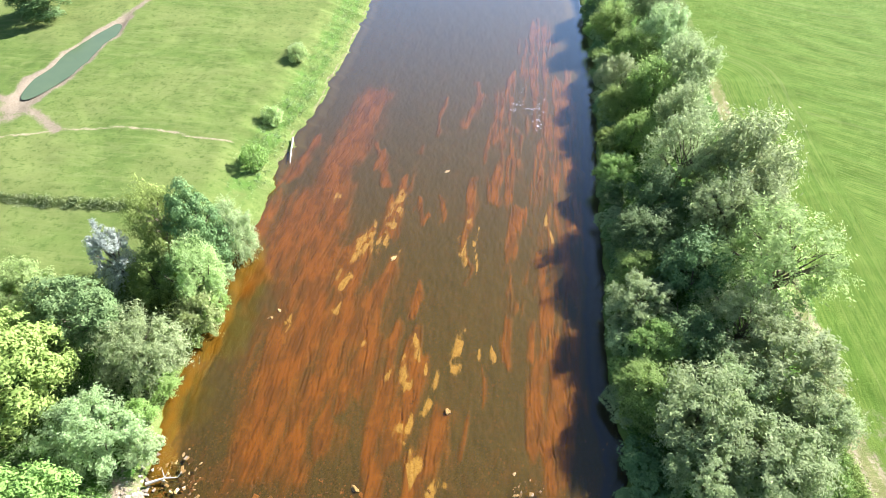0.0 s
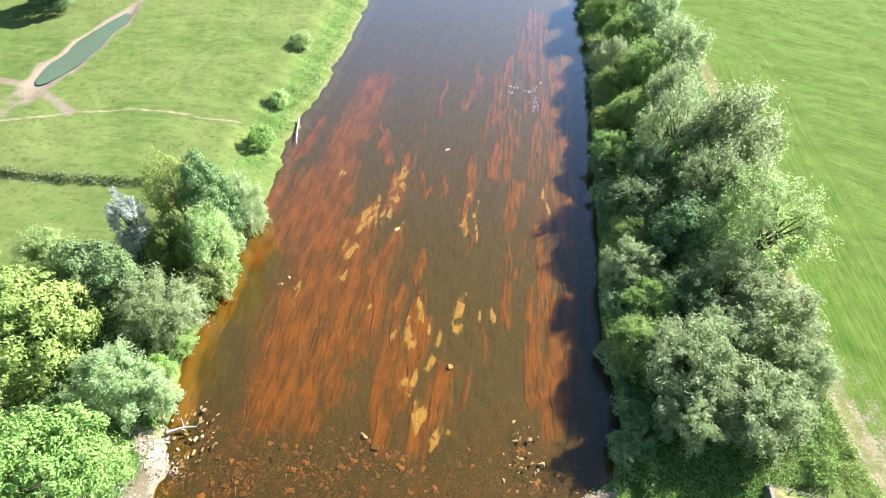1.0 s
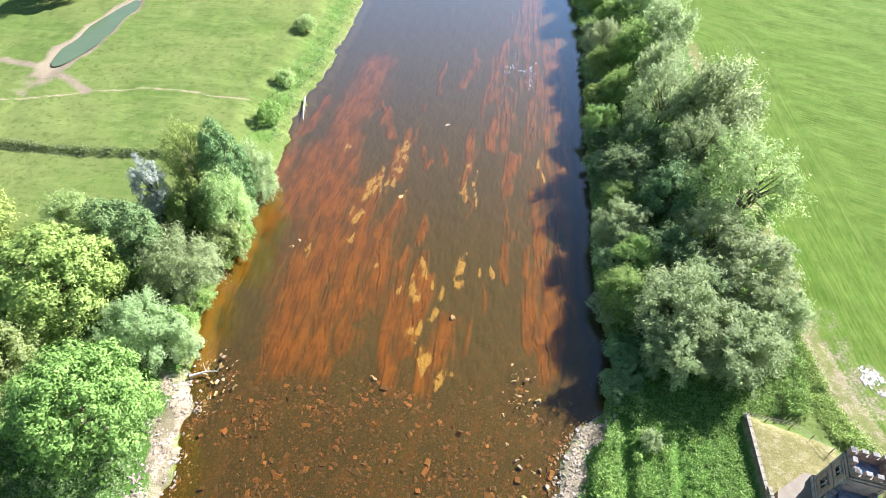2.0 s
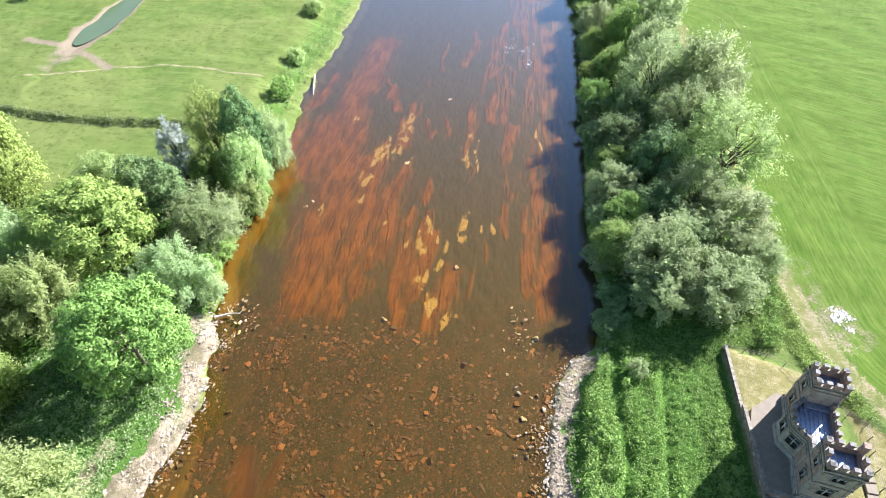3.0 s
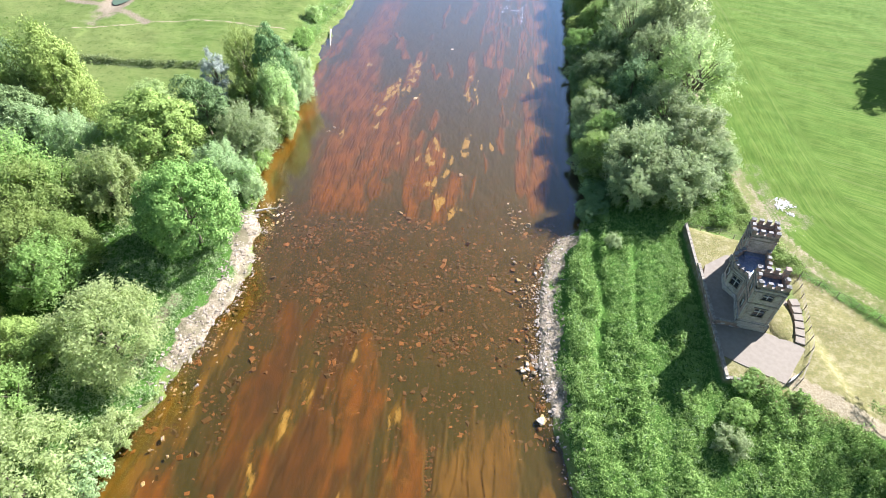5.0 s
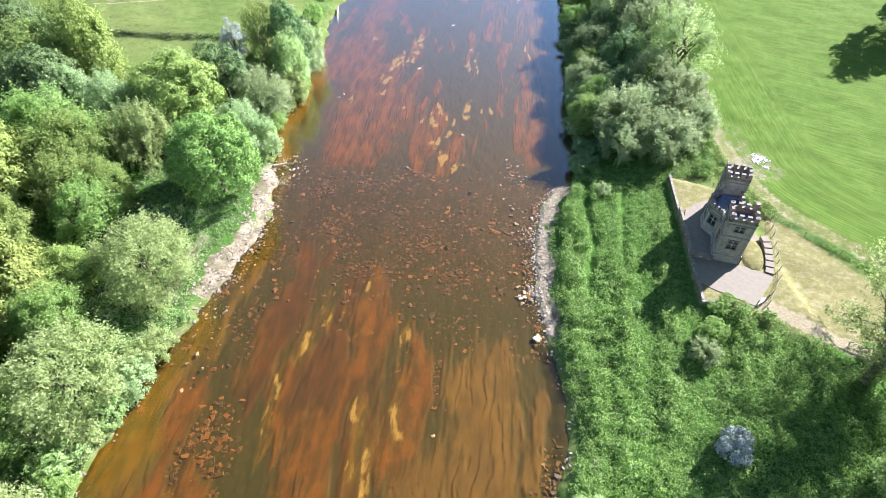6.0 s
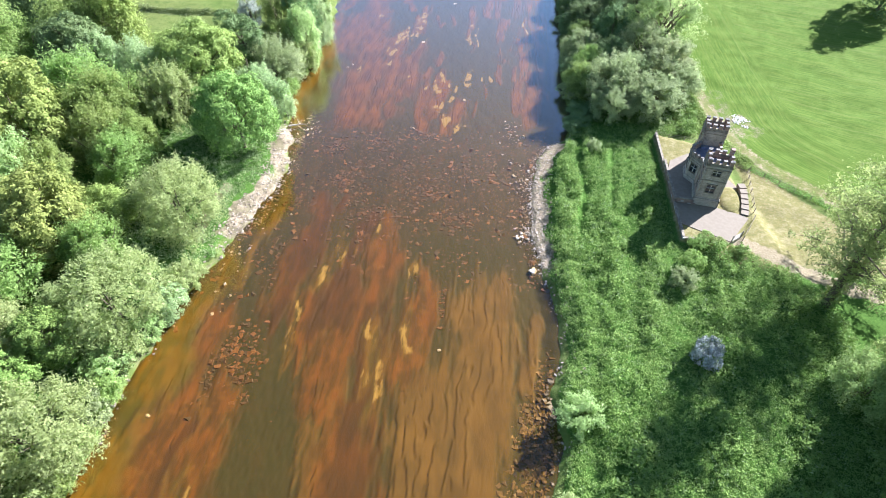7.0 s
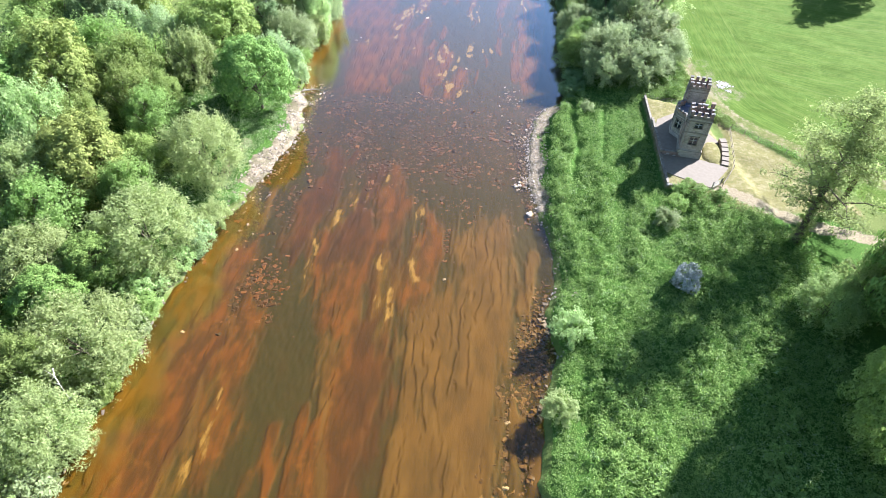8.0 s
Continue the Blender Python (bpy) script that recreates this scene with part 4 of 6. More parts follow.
def make_ash(name, radius, tall, leaves, leaf, material):
    """A tall open tree: straight trunk, long rising limbs with twigs, and leaves strung along them."""
    root = new(name)
    girth = tall * 0.019
    trunk = [Vector((0.02 * tall * f + rng.normal(0, 0.1) * (f > 0), 0.02 * tall * f, tall * 0.93 * f)) for f in (0, 0.05, 0.25, 0.45, 0.65, 0.85, 1)]
    trunk[0].z -= 0.5
    wood = [tube(trunk, [girth * k for k in (1.5, 1.0, 0.82, 0.66, 0.42, 0.2, 0.05)], 8)]
    spots = []
    for i in range(34):
        f = 0.24 + 0.72 * (i + rng.random()) / 34
        start = Vector((0.02 * tall * f, 0.02 * tall * f, tall * 0.93 * f))
        az = i * 2.4 + rng.normal(0, 0.35)
        reach = radius * (1.15 - 0.8 * max(0, f - 0.40) / 0.56) * rng.uniform(0.5, 1.1)
        way = Vector((math.cos(az), math.sin(az), 0))
        bow = rng.uniform(-0.05, 0.5)
        path = [start + way * reach * k + Vector((rng.normal(0, 0.2), rng.normal(0, 0.2), reach * (bow * k + 0.25 * k * (1 - k)) + rng.normal(0, 0.2))) for k in (0, 0.25, 0.5, 0.75, 1.0)]
        path[0] = start
        thick = girth * 0.42 * (1.15 - f)
        wood.append(tube(path, [thick * k for k in (1, 0.75, 0.5, 0.28, 0.08)], 5))
        spots += [path[2].lerp(path[3], 0.5), path[3], path[4]]
        for j in range(7):
            k = rng.uniform(0.25, 1.0)
            p = path[min(3, int(k * 4))].lerp(path[min(4, int(k * 4) + 1)], rng.random())
            q = p + Vector((rng.normal(0, 1), rng.normal(0, 1), rng.normal(0.35, 0.6))).normalized() * rng.uniform(0.8, 2.2)
            wood.append(tube([p, p.lerp(q, 0.5) + Vector((0, 0, 0.12)), q], [thick * 0.3, thick * 0.2, thick * 0.05], 4))
            spots += [q, q.lerp(p, 0.4)]
    part("trunk", joined("trunk", wood, bark), root)
    # ivy climbs the lower half of the stem
    spots += [Vector((0.02 * tall * f + girth * 1.6 * math.cos(i * 2.4), 0.02 * tall * f + girth * 1.6 * math.sin(i * 2.4), tall * 0.93 * f)) for i, f in enumerate(np.linspace(0.03, 0.55, 70))]
    spots = np.array([tuple(p) for p in spots])
    pick = rng.integers(0, len(spots), leaves)
    spread = np.where(np.arange(len(spots)) < len(spots) - 70, rng.uniform(0.3, 0.85, len(spots)), 0.28)[pick][:, None]
    p = spots[pick] + rng.normal(size=(leaves, 3)) * spread * np.array([1, 1, 0.6])
    nrm = rng.normal(size=(leaves, 3)) + np.array([0, 0, 0.7])
    nrm /= np.linalg.norm(nrm, axis=1)[:, None]
    part("crown", leaf_mesh("crown", p, nrm, leaf * rng.uniform(0.6, 1.35, leaves), material), root)
    return root


# one of each habit, set up once and copied to its places: radius, height, foot of the crown, boughs and their size
HABIT = {
    "dome": make_tree("tree", 7.5, 14, 1.6, 34, 0.36, 24000, 0.235, LEAF["fresh"], each=26, flat=0.55),
    "dome_b": make_tree("tree", 7.0, 14, 1.0, 26, 0.40, 22000, 0.24, LEAF["fresh"], each=22, flare=0.4, flat=0.6),
    "maple": make_tree("tree", 5.5, 14, 1.2, 30, 0.34, 14000, 0.23, LEAF["dark"], each=16, flare=0.35, fine=0.40, flat=0.6),
    "willow": make_tree("tree", 6.5, 10, 0.2, 20, 0.46, 17000, 0.19, LEAF["willow"], "strung", stems=3, each=20, flare=0.35, fine=0.075, long=2.4),
    "willow_b": make_tree("tree", 6.5, 11, 0.2, 26, 0.38, 17000, 0.19, LEAF["willow"], "strung", stems=2, each=16, flare=0.45, fine=0.085, long=2.3),
    "bush_tree": make_tree("tree", 7.5, 11, 0.1, 40, 0.30, 18000, 0.20, LEAF["olive"], "strung", stems=3, each=14, flare=0.3, fine=0.13, scatter=0.7, long=1.9),
    "mixed": make_tree("tree", 6.0, 13, 0.3, 30, 0.36, 16500, 0.22, LEAF["fresh"], "strung", stems=2, each=12, flare=0.4, fine=0.14, scatter=0.6, long=1.9),
    "upright": make_tree("tree", 3.4, 14, 0.6, 26, 0.42, 10000, 0.18, LEAF["silver"], "strung", each=10, flare=0.3, fine=0.12, scatter=0.6),
    "airy": make_tree("tree", 8.0, 16, 0.8, 30, 0.36, 15000, 0.19, LEAF["olive"], "strung", stems=3, limbs=26, each=18, flare=0.5, fine=0.075, girth=0.026, long=2.3, bare=0.55),
    "ash": make_ash("tree", 9.0, 29, 23000, 0.175, LEAF["olive"]),
    "shrub": make_tree("shrub", 2.6, 3.6, 0.0, 14, 0.42, 3200, 0.15, LEAF["willow"], "strung", stems=3, limbs=3, each=12, flare=0.4, fine=0.11, long=2.2),
    "shrub_b": make_tree("shrub", 2.6, 3.2, 0.0, 14, 0.42, 3000, 0.16, LEAF["fresh"], stems=3, limbs=3, each=14, flare=0.4),
}
SIZE = {"dome": (7.5, 14), "dome_b": (7, 14), "maple": (5.5, 14), "willow": (6.5, 10), "willow_b": (6.5, 11), "bush_tree": (7.5, 11), "mixed": (6, 13), "upright": (3.4, 14), "airy": (8, 16), "ash": (9.0, 29), "shrub": (2.6, 3.6), "shrub_b": (2.6, 3.2)}
USED = set()
WORDS = {"willow": "grey-green willow", "olive": "pale olive-green tree", "fresh": "fresh green alder", "sycamore": "yellow-green sycamore", "dark": "dark green maple", "lime": "yellow-green tree", "ash": "pale green ash",
         "silver": "silvery white-leaved tree", "blossom": "white-blossomed hawthorn"}
KIND = {"dome": "dense tiered dome", "dome_b": "dense lumpy crown", "maple": "compact rounded crown", "willow": "billowing crown", "willow_b": "feathery crown", "bush_tree": "broad leafy mound", "mixed": "uneven crown",
        "upright": "narrow crown", "airy": "open crown", "ash": "tall open crown", "shrub": "low and bushy", "shrub_b": "low and bushy"}


def plant(habit, leaf, x, y, radius, top, spot, group):
    """Set a tree with its crown radius and the level of its top."""
    src = HABIT[habit]
    r0, h0 = SIZE[habit]
    z = float(height(x, y))
    m = Matrix.Translation((x, y, z)) @ Matrix.Rotation(rng.uniform(0, 6.28), 4, 'Z') @ Matrix.Diagonal((radius / r0, radius / r0, (top - z) / h0, 1))
    if habit in USED:
        ob = copy_thing(src, m @ Matrix.Diagonal((1 / src.scale.x, 1 / src.scale.y, 1 / src.scale.z, 1)))
    else:
        USED.add(habit)
        ob = src
        ob.matrix_basis = m
    for child in ob.children:
        if child.name.startswith("crown"):
            child.material_slots[0].link = 'OBJECT'
            child.material_slots[0].material = LEAF[leaf]
    return tagged(ob, f"{WORDS[leaf]}, {KIND[habit]}, {spot}", "shrub" if "shrub" in habit else "tree", group)


LB, RB = "on the wooded west bank", "by the hay field"
# the upper end of the wood, by the pasture
for row in (
    ("dome", "lime", -57.4, 30.2, 8.5, 17.4), ("dome", "sycamore", -44.4, 14.4, 7.2, 16.6), ("maple", "dark", -52.4, 39.6, 5.0, 15.6), ("upright", "silver", -53.4, 49.4, 2.9, 15.2),
    ("airy", "lime", -49.9, 56.0, 4.4, 17.0), ("maple", "dark", -44.2, 56.0, 4.2, 17.0), ("mixed", "olive", -42.7, 50.0, 4.2, 12.8), ("willow_b", "willow", -42.0, 60.5, 3.9, 10.5),
    ("mixed", "fresh", -48.3, 49.2, 4.2, 10.0), ("shrub", "olive", -41.6, 45.6, 3.4, 6.8), ("willow", "willow", -44.7, 37.6, 5.7, 11.2), ("willow_b", "willow", -44.6, 26.2, 5.3, 11.2),
    ("willow", "olive", -64.8, 44.3, 4.4, 11.2), ("mixed", "lime", -79.8, 41.5, 6.4, 23.0), ("willow_b", "olive", -58.2, 18.2, 5.3, 15.6), ("mixed", "fresh", -64.3, 15.2, 5.0, 15.0),
    ("mixed", "fresh", -59.0, 7.0, 4.0, 13.0), ("willow_b", "willow", -67.0, 26.0, 5.0, 16.0), ("mixed", "fresh", -85.8, 36.0, 6.4, 20.0),
):
    plant(*row, LB, "trees on the west bank")
# its lower part, dense down to the water
for row in (
    ("bush_tree", "olive", -46.4, -6.6, 7.2, 13.0), ("bush_tree", "olive", -47.5, -25.4, 7.9, 12.2), ("bush_tree", "olive", -47.4, -43.7, 7.4, 10.8), ("dome_b", "lime", -60.5, -15.5, 7.2, 17.2),
    ("mixed", "fresh", -66.4, 12.2, 7.0, 17.0), ("mixed", "fresh", -73.3, 16.5, 6.9, 18.0), ("mixed", "fresh", -58.4, 1.0, 5.2, 13.2), ("dome_b", "lime", -74.6, 4.0, 7.9, 22.0), ("dome", "dark", -81.1, 28.9, 7.5, 18.5),
    ("willow", "olive", -70.8, -8.9, 6.1, 19.0), ("mixed", "fresh", -61.5, -25.0, 5.7, 14.2), ("mixed", "olive", -58.2, -34.0, 5.5, 13.0), ("dome_b", "sycamore", -53.8, -39.4, 4.4, 11.2), ("bush_tree", "olive", -45.6, -55.4, 5.5, 10.0),
    ("dome_b", "sycamore", -52.1, -32.6, 4.2, 11.0), ("mixed", "fresh", -92.5, 26.9, 6.8, 20.0), ("mixed", "lime", -55.4, -10.0, 4.2, 11.4), ("mixed", "fresh", -50.8, -48.5, 4.4, 11.0), ("willow_b", "fresh", -65.8, -6.0, 5.1, 15.5),
    ("mixed", "fresh", -63.3, 4.5, 5.1, 15.5), ("mixed", "olive", -66.8, -20.0, 5.5, 16.5), ("dome", "sycamore", -81.8, -4.0, 6.8, 20.5), ("mixed", "fresh", -84.8, 12.0, 6.8, 20.0), ("willow_b", "willow", -75.8, 27.0, 5.5, 16.0),
    ("mixed", "fresh", -53.3, -17.5, 4.4, 12.4), ("willow_b", "willow", -69.8, -32.0, 5.5, 16.0), ("mixed", "fresh", -77.8, -21.0, 6.4, 18.0), ("mixed", "lime", -65.3, -42.0, 5.5, 14.5), ("mixed", "fresh", -59.3, -47.0, 5.0, 13.0), ("willow", "willow", -54.8, -57.0, 5.2, 12.0),
    ("mixed", "fresh", -47.4, -66.5, 5.2, 10.5), ("dome_b", "sycamore", -63.8, -58.0, 6.0, 15.0), ("mixed", "olive", -56.8, -69.0, 5.9, 13.0), ("dome", "dark", -98.8, 47.0, 6.9, 20.0), ("mixed", "fresh", -73.8, -46.0, 6.0, 16.0), ("mixed", "olive", -95.8, 10.0, 7.4, 20.0), ("mixed", "fresh", -69.8, -66.0, 6.4, 15.0),
):
    plant(*row, LB, "trees on the west bank")
# the willow belt between the river and the hay field
for row in (
    ("willow", "willow", 32.4, 112.6, 6.6, 14.2), ("mixed", "fresh", 24.3, 124, 5.8, 9.5), ("mixed", "fresh", 19.4, 104, 4, 7.4), ("airy", "willow", 27.4, 83, 6.8, 16), ("willow", "willow", 36.2, 80.6, 8.0, 18),
    ("willow_b", "fresh", 18, 84, 4.2, 6), ("mixed", "dark", 21.2, 67, 5.6, 9), ("airy", "olive", 35.4, 59.6, 8.8, 17), ("willow_b", "willow", 19.2, 54.6, 4.8, 7.6), ("mixed", "dark", 26.6, 60.4, 5.8, 11),
    ("mixed", "fresh", 19.2, 41.2, 4.6, 7.2), ("willow", "willow", 23.9, 38, 6.2, 10.6), ("willow_b", "willow", 34.9, 45.2, 7.4, 10.8), ("willow", "willow", 31, 33.6, 6.4, 9), ("willow_b", "willow", 23, 31.4, 4.4, 7.6),
    ("willow", "willow", 37.6, 39.4, 4.4, 8.2), ("airy", "willow", 30.7, 51.6, 6.2, 11.6), ("mixed", "dark", 24.8, 49, 4.8, 9), ("willow_b", "dark", 23.6, 75.5, 5.2, 10), ("airy", "willow", 31.4, 69.6, 6, 14.5),
    ("willow_b", "willow", 29.5, 96, 5.6, 13.5), ("mixed", "fresh", 22, 93.5, 4.6, 8.5), ("mixed", "fresh", 25.6, 108, 5, 12), ("willow_b", "willow", 20.5, 113.5, 4.4, 9), ("willow_b", "willow", 30.5, 128, 6, 13.5),
    ("mixed", "fresh", 20, 137, 5, 10), ("willow", "willow", 30, 145, 6, 13), ("willow_b", "willow", 22, 152, 5.5, 11), ("mixed", "fresh", 19.6, 62, 4, 6.6), ("willow_b", "willow", 36.5, 70.5, 5.5, 14),
    ("willow_b", "willow", 28, 41.5, 5, 9.2), ("mixed", "fresh", 20.4, 48, 3.8, 7.6),
):
    plant(*row, RB, "trees on the east bank")
for row in (("shrub", "olive", 13.6, -33.6, 3.0, 4.4), ("shrub", "olive", 12.0, -45.2, 2.5, 3.8), ("shrub", "willow", 29.6, -11.0, 2.3, 4.0), ("shrub_b", "fresh", 31.2, -7.4, 2.2, 4.0), ("shrub", "willow", 19.6, 20.6, 1.6, 3.2)):
    plant(*row, "among nettles on the bank", "bushes on the east bank")
for row in (("shrub_b", "fresh", 34.4, -1.9, 1.3, 3.2), ("shrub_b", "olive", 36.3, -3.1, 1.2, 3.0), ("shrub", "fresh", 33.2, -3.2, 1.6, 3.4), ("shrub_b", "fresh", 38.6, -4.6, 1.4, 3.2)):
    plant(*row, "in weeds below the terrace", "bushes on the east bank")
plant("shrub_b", "blossom", 30.5, -23.8, 2.3, 5.0, "standing in tall grass", "")
DR = "beside the farm drive"
for row in (
    ("ash", "ash", 48.7, -13.0, 9.0, 28.0), ("ash", "ash", 59, -3, 7.5, 22), ("bush_tree", "ash", 47.6, -27.6, 4.6, 8), ("dome", "fresh", 46.8, -45.0, 5.4, 21.0), ("airy", "ash", 52.6, -25.2, 4.6, 12),
    ("dome_b", "sycamore", 54.9, -27.4, 6.0, 29), ("dome_b", "sycamore", 59, -32, 6, 17), ("dome", "sycamore", 62.8, -20.5, 5.6, 29), ("dome", "sycamore", 72, -17, 8.5, 29), ("dome_b", "sycamore", 76, -31, 8, 27), ("dome", "sycamore", 72, -40, 9, 26), ("dome_b", "sycamore", 66, -46, 8, 25), ("mixed", "fresh", 57, -51, 7, 19), ("dome_b", "dark", 95, 86, 8, 18),
):
    plant(*row, DR, "trees by the drive")
PB = "in the riverside pasture"
for row in (("shrub", "olive", -49.5, 116, 2.6, 6), ("shrub", "willow", -50.8, 119, 1.9, 5), ("shrub", "olive", -47.8, 93.5, 2.4, 5), ("shrub_b", "fresh", -46.5, 80.5, 2.6, 5.6),):
    plant(*row, PB, "bushes on the pasture bank")
plant("maple", "dark", -117, 128, 8, 14, PB, "bushes on the pasture bank")


# overhanging growth right along the water's edge
for y in np.arange(27, 156, 3.6):
    yy = float(y + rng.uniform(-1, 1))
    plant(("shrub", "shrub_b")[int(rng.integers(0, 2))], ("willow", "fresh", "dark")[int(rng.integers(0, 3))], float(right_edge(np.array(yy))) + rng.uniform(0.8, 2.2), yy, rng.uniform(2.3, 3.4), rng.uniform(2.6, 4.8), "at the water's edge", "shrubs along the water")
for y in list(np.arange(-74, -13, 3.4)) + list(np.arange(27, 62, 4.0)):
    yy = float(y + rng.uniform(-1, 1))
    plant(("shrub", "shrub_b")[int(rng.integers(0, 2))], ("willow", "fresh", "olive")[int(rng.integers(0, 3))], float(left_edge(np.array(yy))) - rng.uniform(0.3, 1.6), yy, rng.uniform(2.4, 3.6), rng.uniform(3.4, 5.6), "at the water's edge", "shrubs along the water")


def tufts(name, count, x0, x1, y0, y1, keep, tall, leaf, blades, label, long=3.0, size=0.13):
    """Countless leafy stems of a rough sward, as one mass."""
    x, y = rng.uniform(x0, x1, count), rng.uniform(y0, y1, count)
    ok = keep(x, y) > rng.random(count)
    x, y = x[ok], y[ok]
    z = height(x, y)
    n = len(x)
    ridge = 0.45 + 0.9 * sm(0.3, 0.65, nz(x - 0.12 * y, y, 2.4, 26, 34))
    h = tall * ridge * (0.25 + 1.2 * nz(x, y, 1.25, 1.25, 31) ** 1.2 + 0.35 * nz(x, y, 4, 4, 32)) * rng.uniform(0.7, 1.15, n)
    h = h * np.where(x > 0, 0.4 + 0.6 * sm(0.6, 4.5, x - right_edge(y)), 1)
    cx, cy = np.repeat(x, blades), np.repeat(y, blades)
    hh = np.repeat(h, blades) * rng.uniform(0.25, 1.0, n * blades)
    off = rng.normal(0, 0.17, (n * blades, 2))
    c = np.stack([cx + off[:, 0], cy + off[:, 1], np.repeat(z, blades) + hh], 1)
    nr = np.stack([rng.normal(0, 0.6, n * blades), rng.normal(0, 0.6, n * blades), np.full(n * blades, 0.9)], 1)
    nr /= np.linalg.norm(nr, axis=1)[:, None]
    ob = new(name, leaf_mesh(name, c, nr, np.repeat(size * (0.8 + 0.5 * h), blades) * rng.uniform(0.6, 1.3, n * blades), leaf, long))
    return tagged(ob, label, "vegetation", kind="stuff")


def herb_zone(x, y):
    dr = x - right_edge(y)
    shore = sm(-12, -6, y) * (1 - sm(22, 24.5, y))
    rows = 0.55 + 0.45 * sm(0.32, 0.5, nz(x - 0.12 * y, y, 3.0, 30, 33))
    for lane, wide in LANES:
        rows = rows * (0.03 + 0.97 * sm(wide * 0.4, wide, near_line(x, y, lane) + 0.5 * (nz(x, y, 1.5, 1.5, 36) - 0.5)))
    return sm(0.4 + (1.5 + 1.3 * sm(14, 17, y)) * shore, 1.0 + (1.7 + 1.3 * sm(14, 17, y)) * shore, dr + 1.3 * (nz(x, y, 1.8, 2.6, 38) - 0.5)) * (1 - sm(-0.8, 0.2, x - np.interp(y, [-90, -24, -10, -6, -3.6, -3, 25.6, 26.2, 40], [60, 52, 48, 44, 40, 30.3, 30.3, 39, 42]))) * rows * sm(1.3, 2.0, near_line(x, y, DRIVE)) * sm(-88, -80, y + 6 * (nz(x, y, 4, 4, 39) - 0.5))


def bank_zone(x, y):
    dl = left_edge(y) - x
    return sm(0.8, 2, dl) * (1 - sm(5, 8, dl)) * sm(70, 78, y) * 0.8


def wood_zone(x, y):
    dl = left_edge(y) - x
    beachy = sm(-11, -5, y) * (1 - sm(22, 26, y))
    return sm(0.5 + 2.7 * beachy, 1.5 + 3.2 * beachy, dl + 1.2 * (nz(x, y, 2.2, 2.2, 37) - 0.5)) * (1 - sm(42, 50, y))


tufts("tall_herbs", 76000, 9, 52, -88, 40, herb_zone, 0.95, LEAF["herb"], 7, "bright green nettles and tall grass on the river bank", 2.5, 0.100)
tufts("pale_herbs", 9800, 9, 50, -88, 40, herb_zone, 0.8, LEAF["weed"], 5, "pale flowering stems among the tall grass", 2.5, 0.10)
tufts("bank_grass", 5000, -53, -41, 70, 165, bank_zone, 0.4, LEAF["weed"], 4, "rough green sward along the pasture bank")
tufts("undergrowth", 26000, -58, -35, -75, 50, wood_zone, 0.7, LEAF["weed"], 6, "green undergrowth below the bank trees", 2.4, 0.115)


def step_zone(x, y):
    return (1 - sm(0.6, 1.4, np.abs(terrace(x, y) + 0.5))) * (0.4 + 0.6 * sm(0.3, 0.6, nz(x, y, 1.6, 1.6, 35))) * sm(12, 20, left_edge(y) - x)


# tufts added to draw the dark band of shade on the bank's slope
tufts("terrace_grass", 15000, -112, -54, 60, 78, step_zone, 0.3, LEAF["weed"], 5, "added grass tufts that stand in for shade on the low bank in the pasture")


def verge_zone(x, y):
    return 1 - sm(0.9, 2.0, near_line(x, y, [(39.5, 42), (40.2, 33), (41.6, 26), (44.2, 20.5), (46.2, 18.3)]))


def hedge_zone(x, y):
    return 1 - sm(0.2, 0.9, near_line(x, y, [(46.2, 17.2), (50.0, 13.6), (54.0, 10.0), (58.5, 6.0), (63.0, 1.9)]))


tufts("verge_grass", 13000, 36, 49, 16, 44, verge_zone, 0.5, LEAF["lime"], 6, "tall yellow-green grass on the track verge", 2.4, 0.10)
tufts("fence_weeds", 6000, 44, 65, 0, 19, hedge_zone, 0.5, LEAF["herb"], 6, "rank green weeds growing along the paddock fence", 2.4, 0.10)

# ---- folly tower and its yard ----
def box_mesh(name, boxes, material, bevel=0.0):
    """Boxes (x0, y0, z0, x1, y1, z1) joined into one mesh."""
    bm = bmesh.new()
    for x0, y0, z0, x1, y1, z1 in boxes:
        vs = [bm.verts.new(p) for p in ((x0, y0, z0), (x1, y0, z0), (x1, y1, z0), (x0, y1, z0), (x0, y0, z1), (x1, y0, z1), (x1, y1, z1), (x0, y1, z1))]
        for q in ((3, 2, 1, 0), (4, 5, 6, 7), (0, 1, 5, 4), (1, 2, 6, 5), (2, 3, 7, 6), (3, 0, 4, 7)):
            bm.faces.new([vs[i] for i in q])
    if bevel:
        bmesh.ops.bevel(bm, geom=bm.edges[:], offset=bevel, segments=1, affect='EDGES')
    mesh = bpy.data.meshes.new(name)
    bm.to_mesh(mesh)
    bm.free()
    mesh.materials.append(material)
    return mesh


def prism(name, outline, z0, z1, material):
    """An upright solid over an outline given anticlockwise."""
    bm = bmesh.new()
    low = [bm.verts.new((x, y, z0)) for x, y in outline]
    top = [bm.verts.new((x, y, z1)) for x, y in outline]
    bm.faces.new(low[::-1])
    bm.faces.new(top)
    for i in range(len(outline)):
        j = (i + 1) % len(outline)
        bm.faces.new((low[i], low[j], top[j], top[i]))
    mesh = bpy.data.meshes.new(name)
    bm.to_mesh(mesh)
    bm.free()
    mesh.materials.append(material)
    return mesh


def placed(ob, m):
    ob.matrix_local = m
    return ob


THICK = 0.38


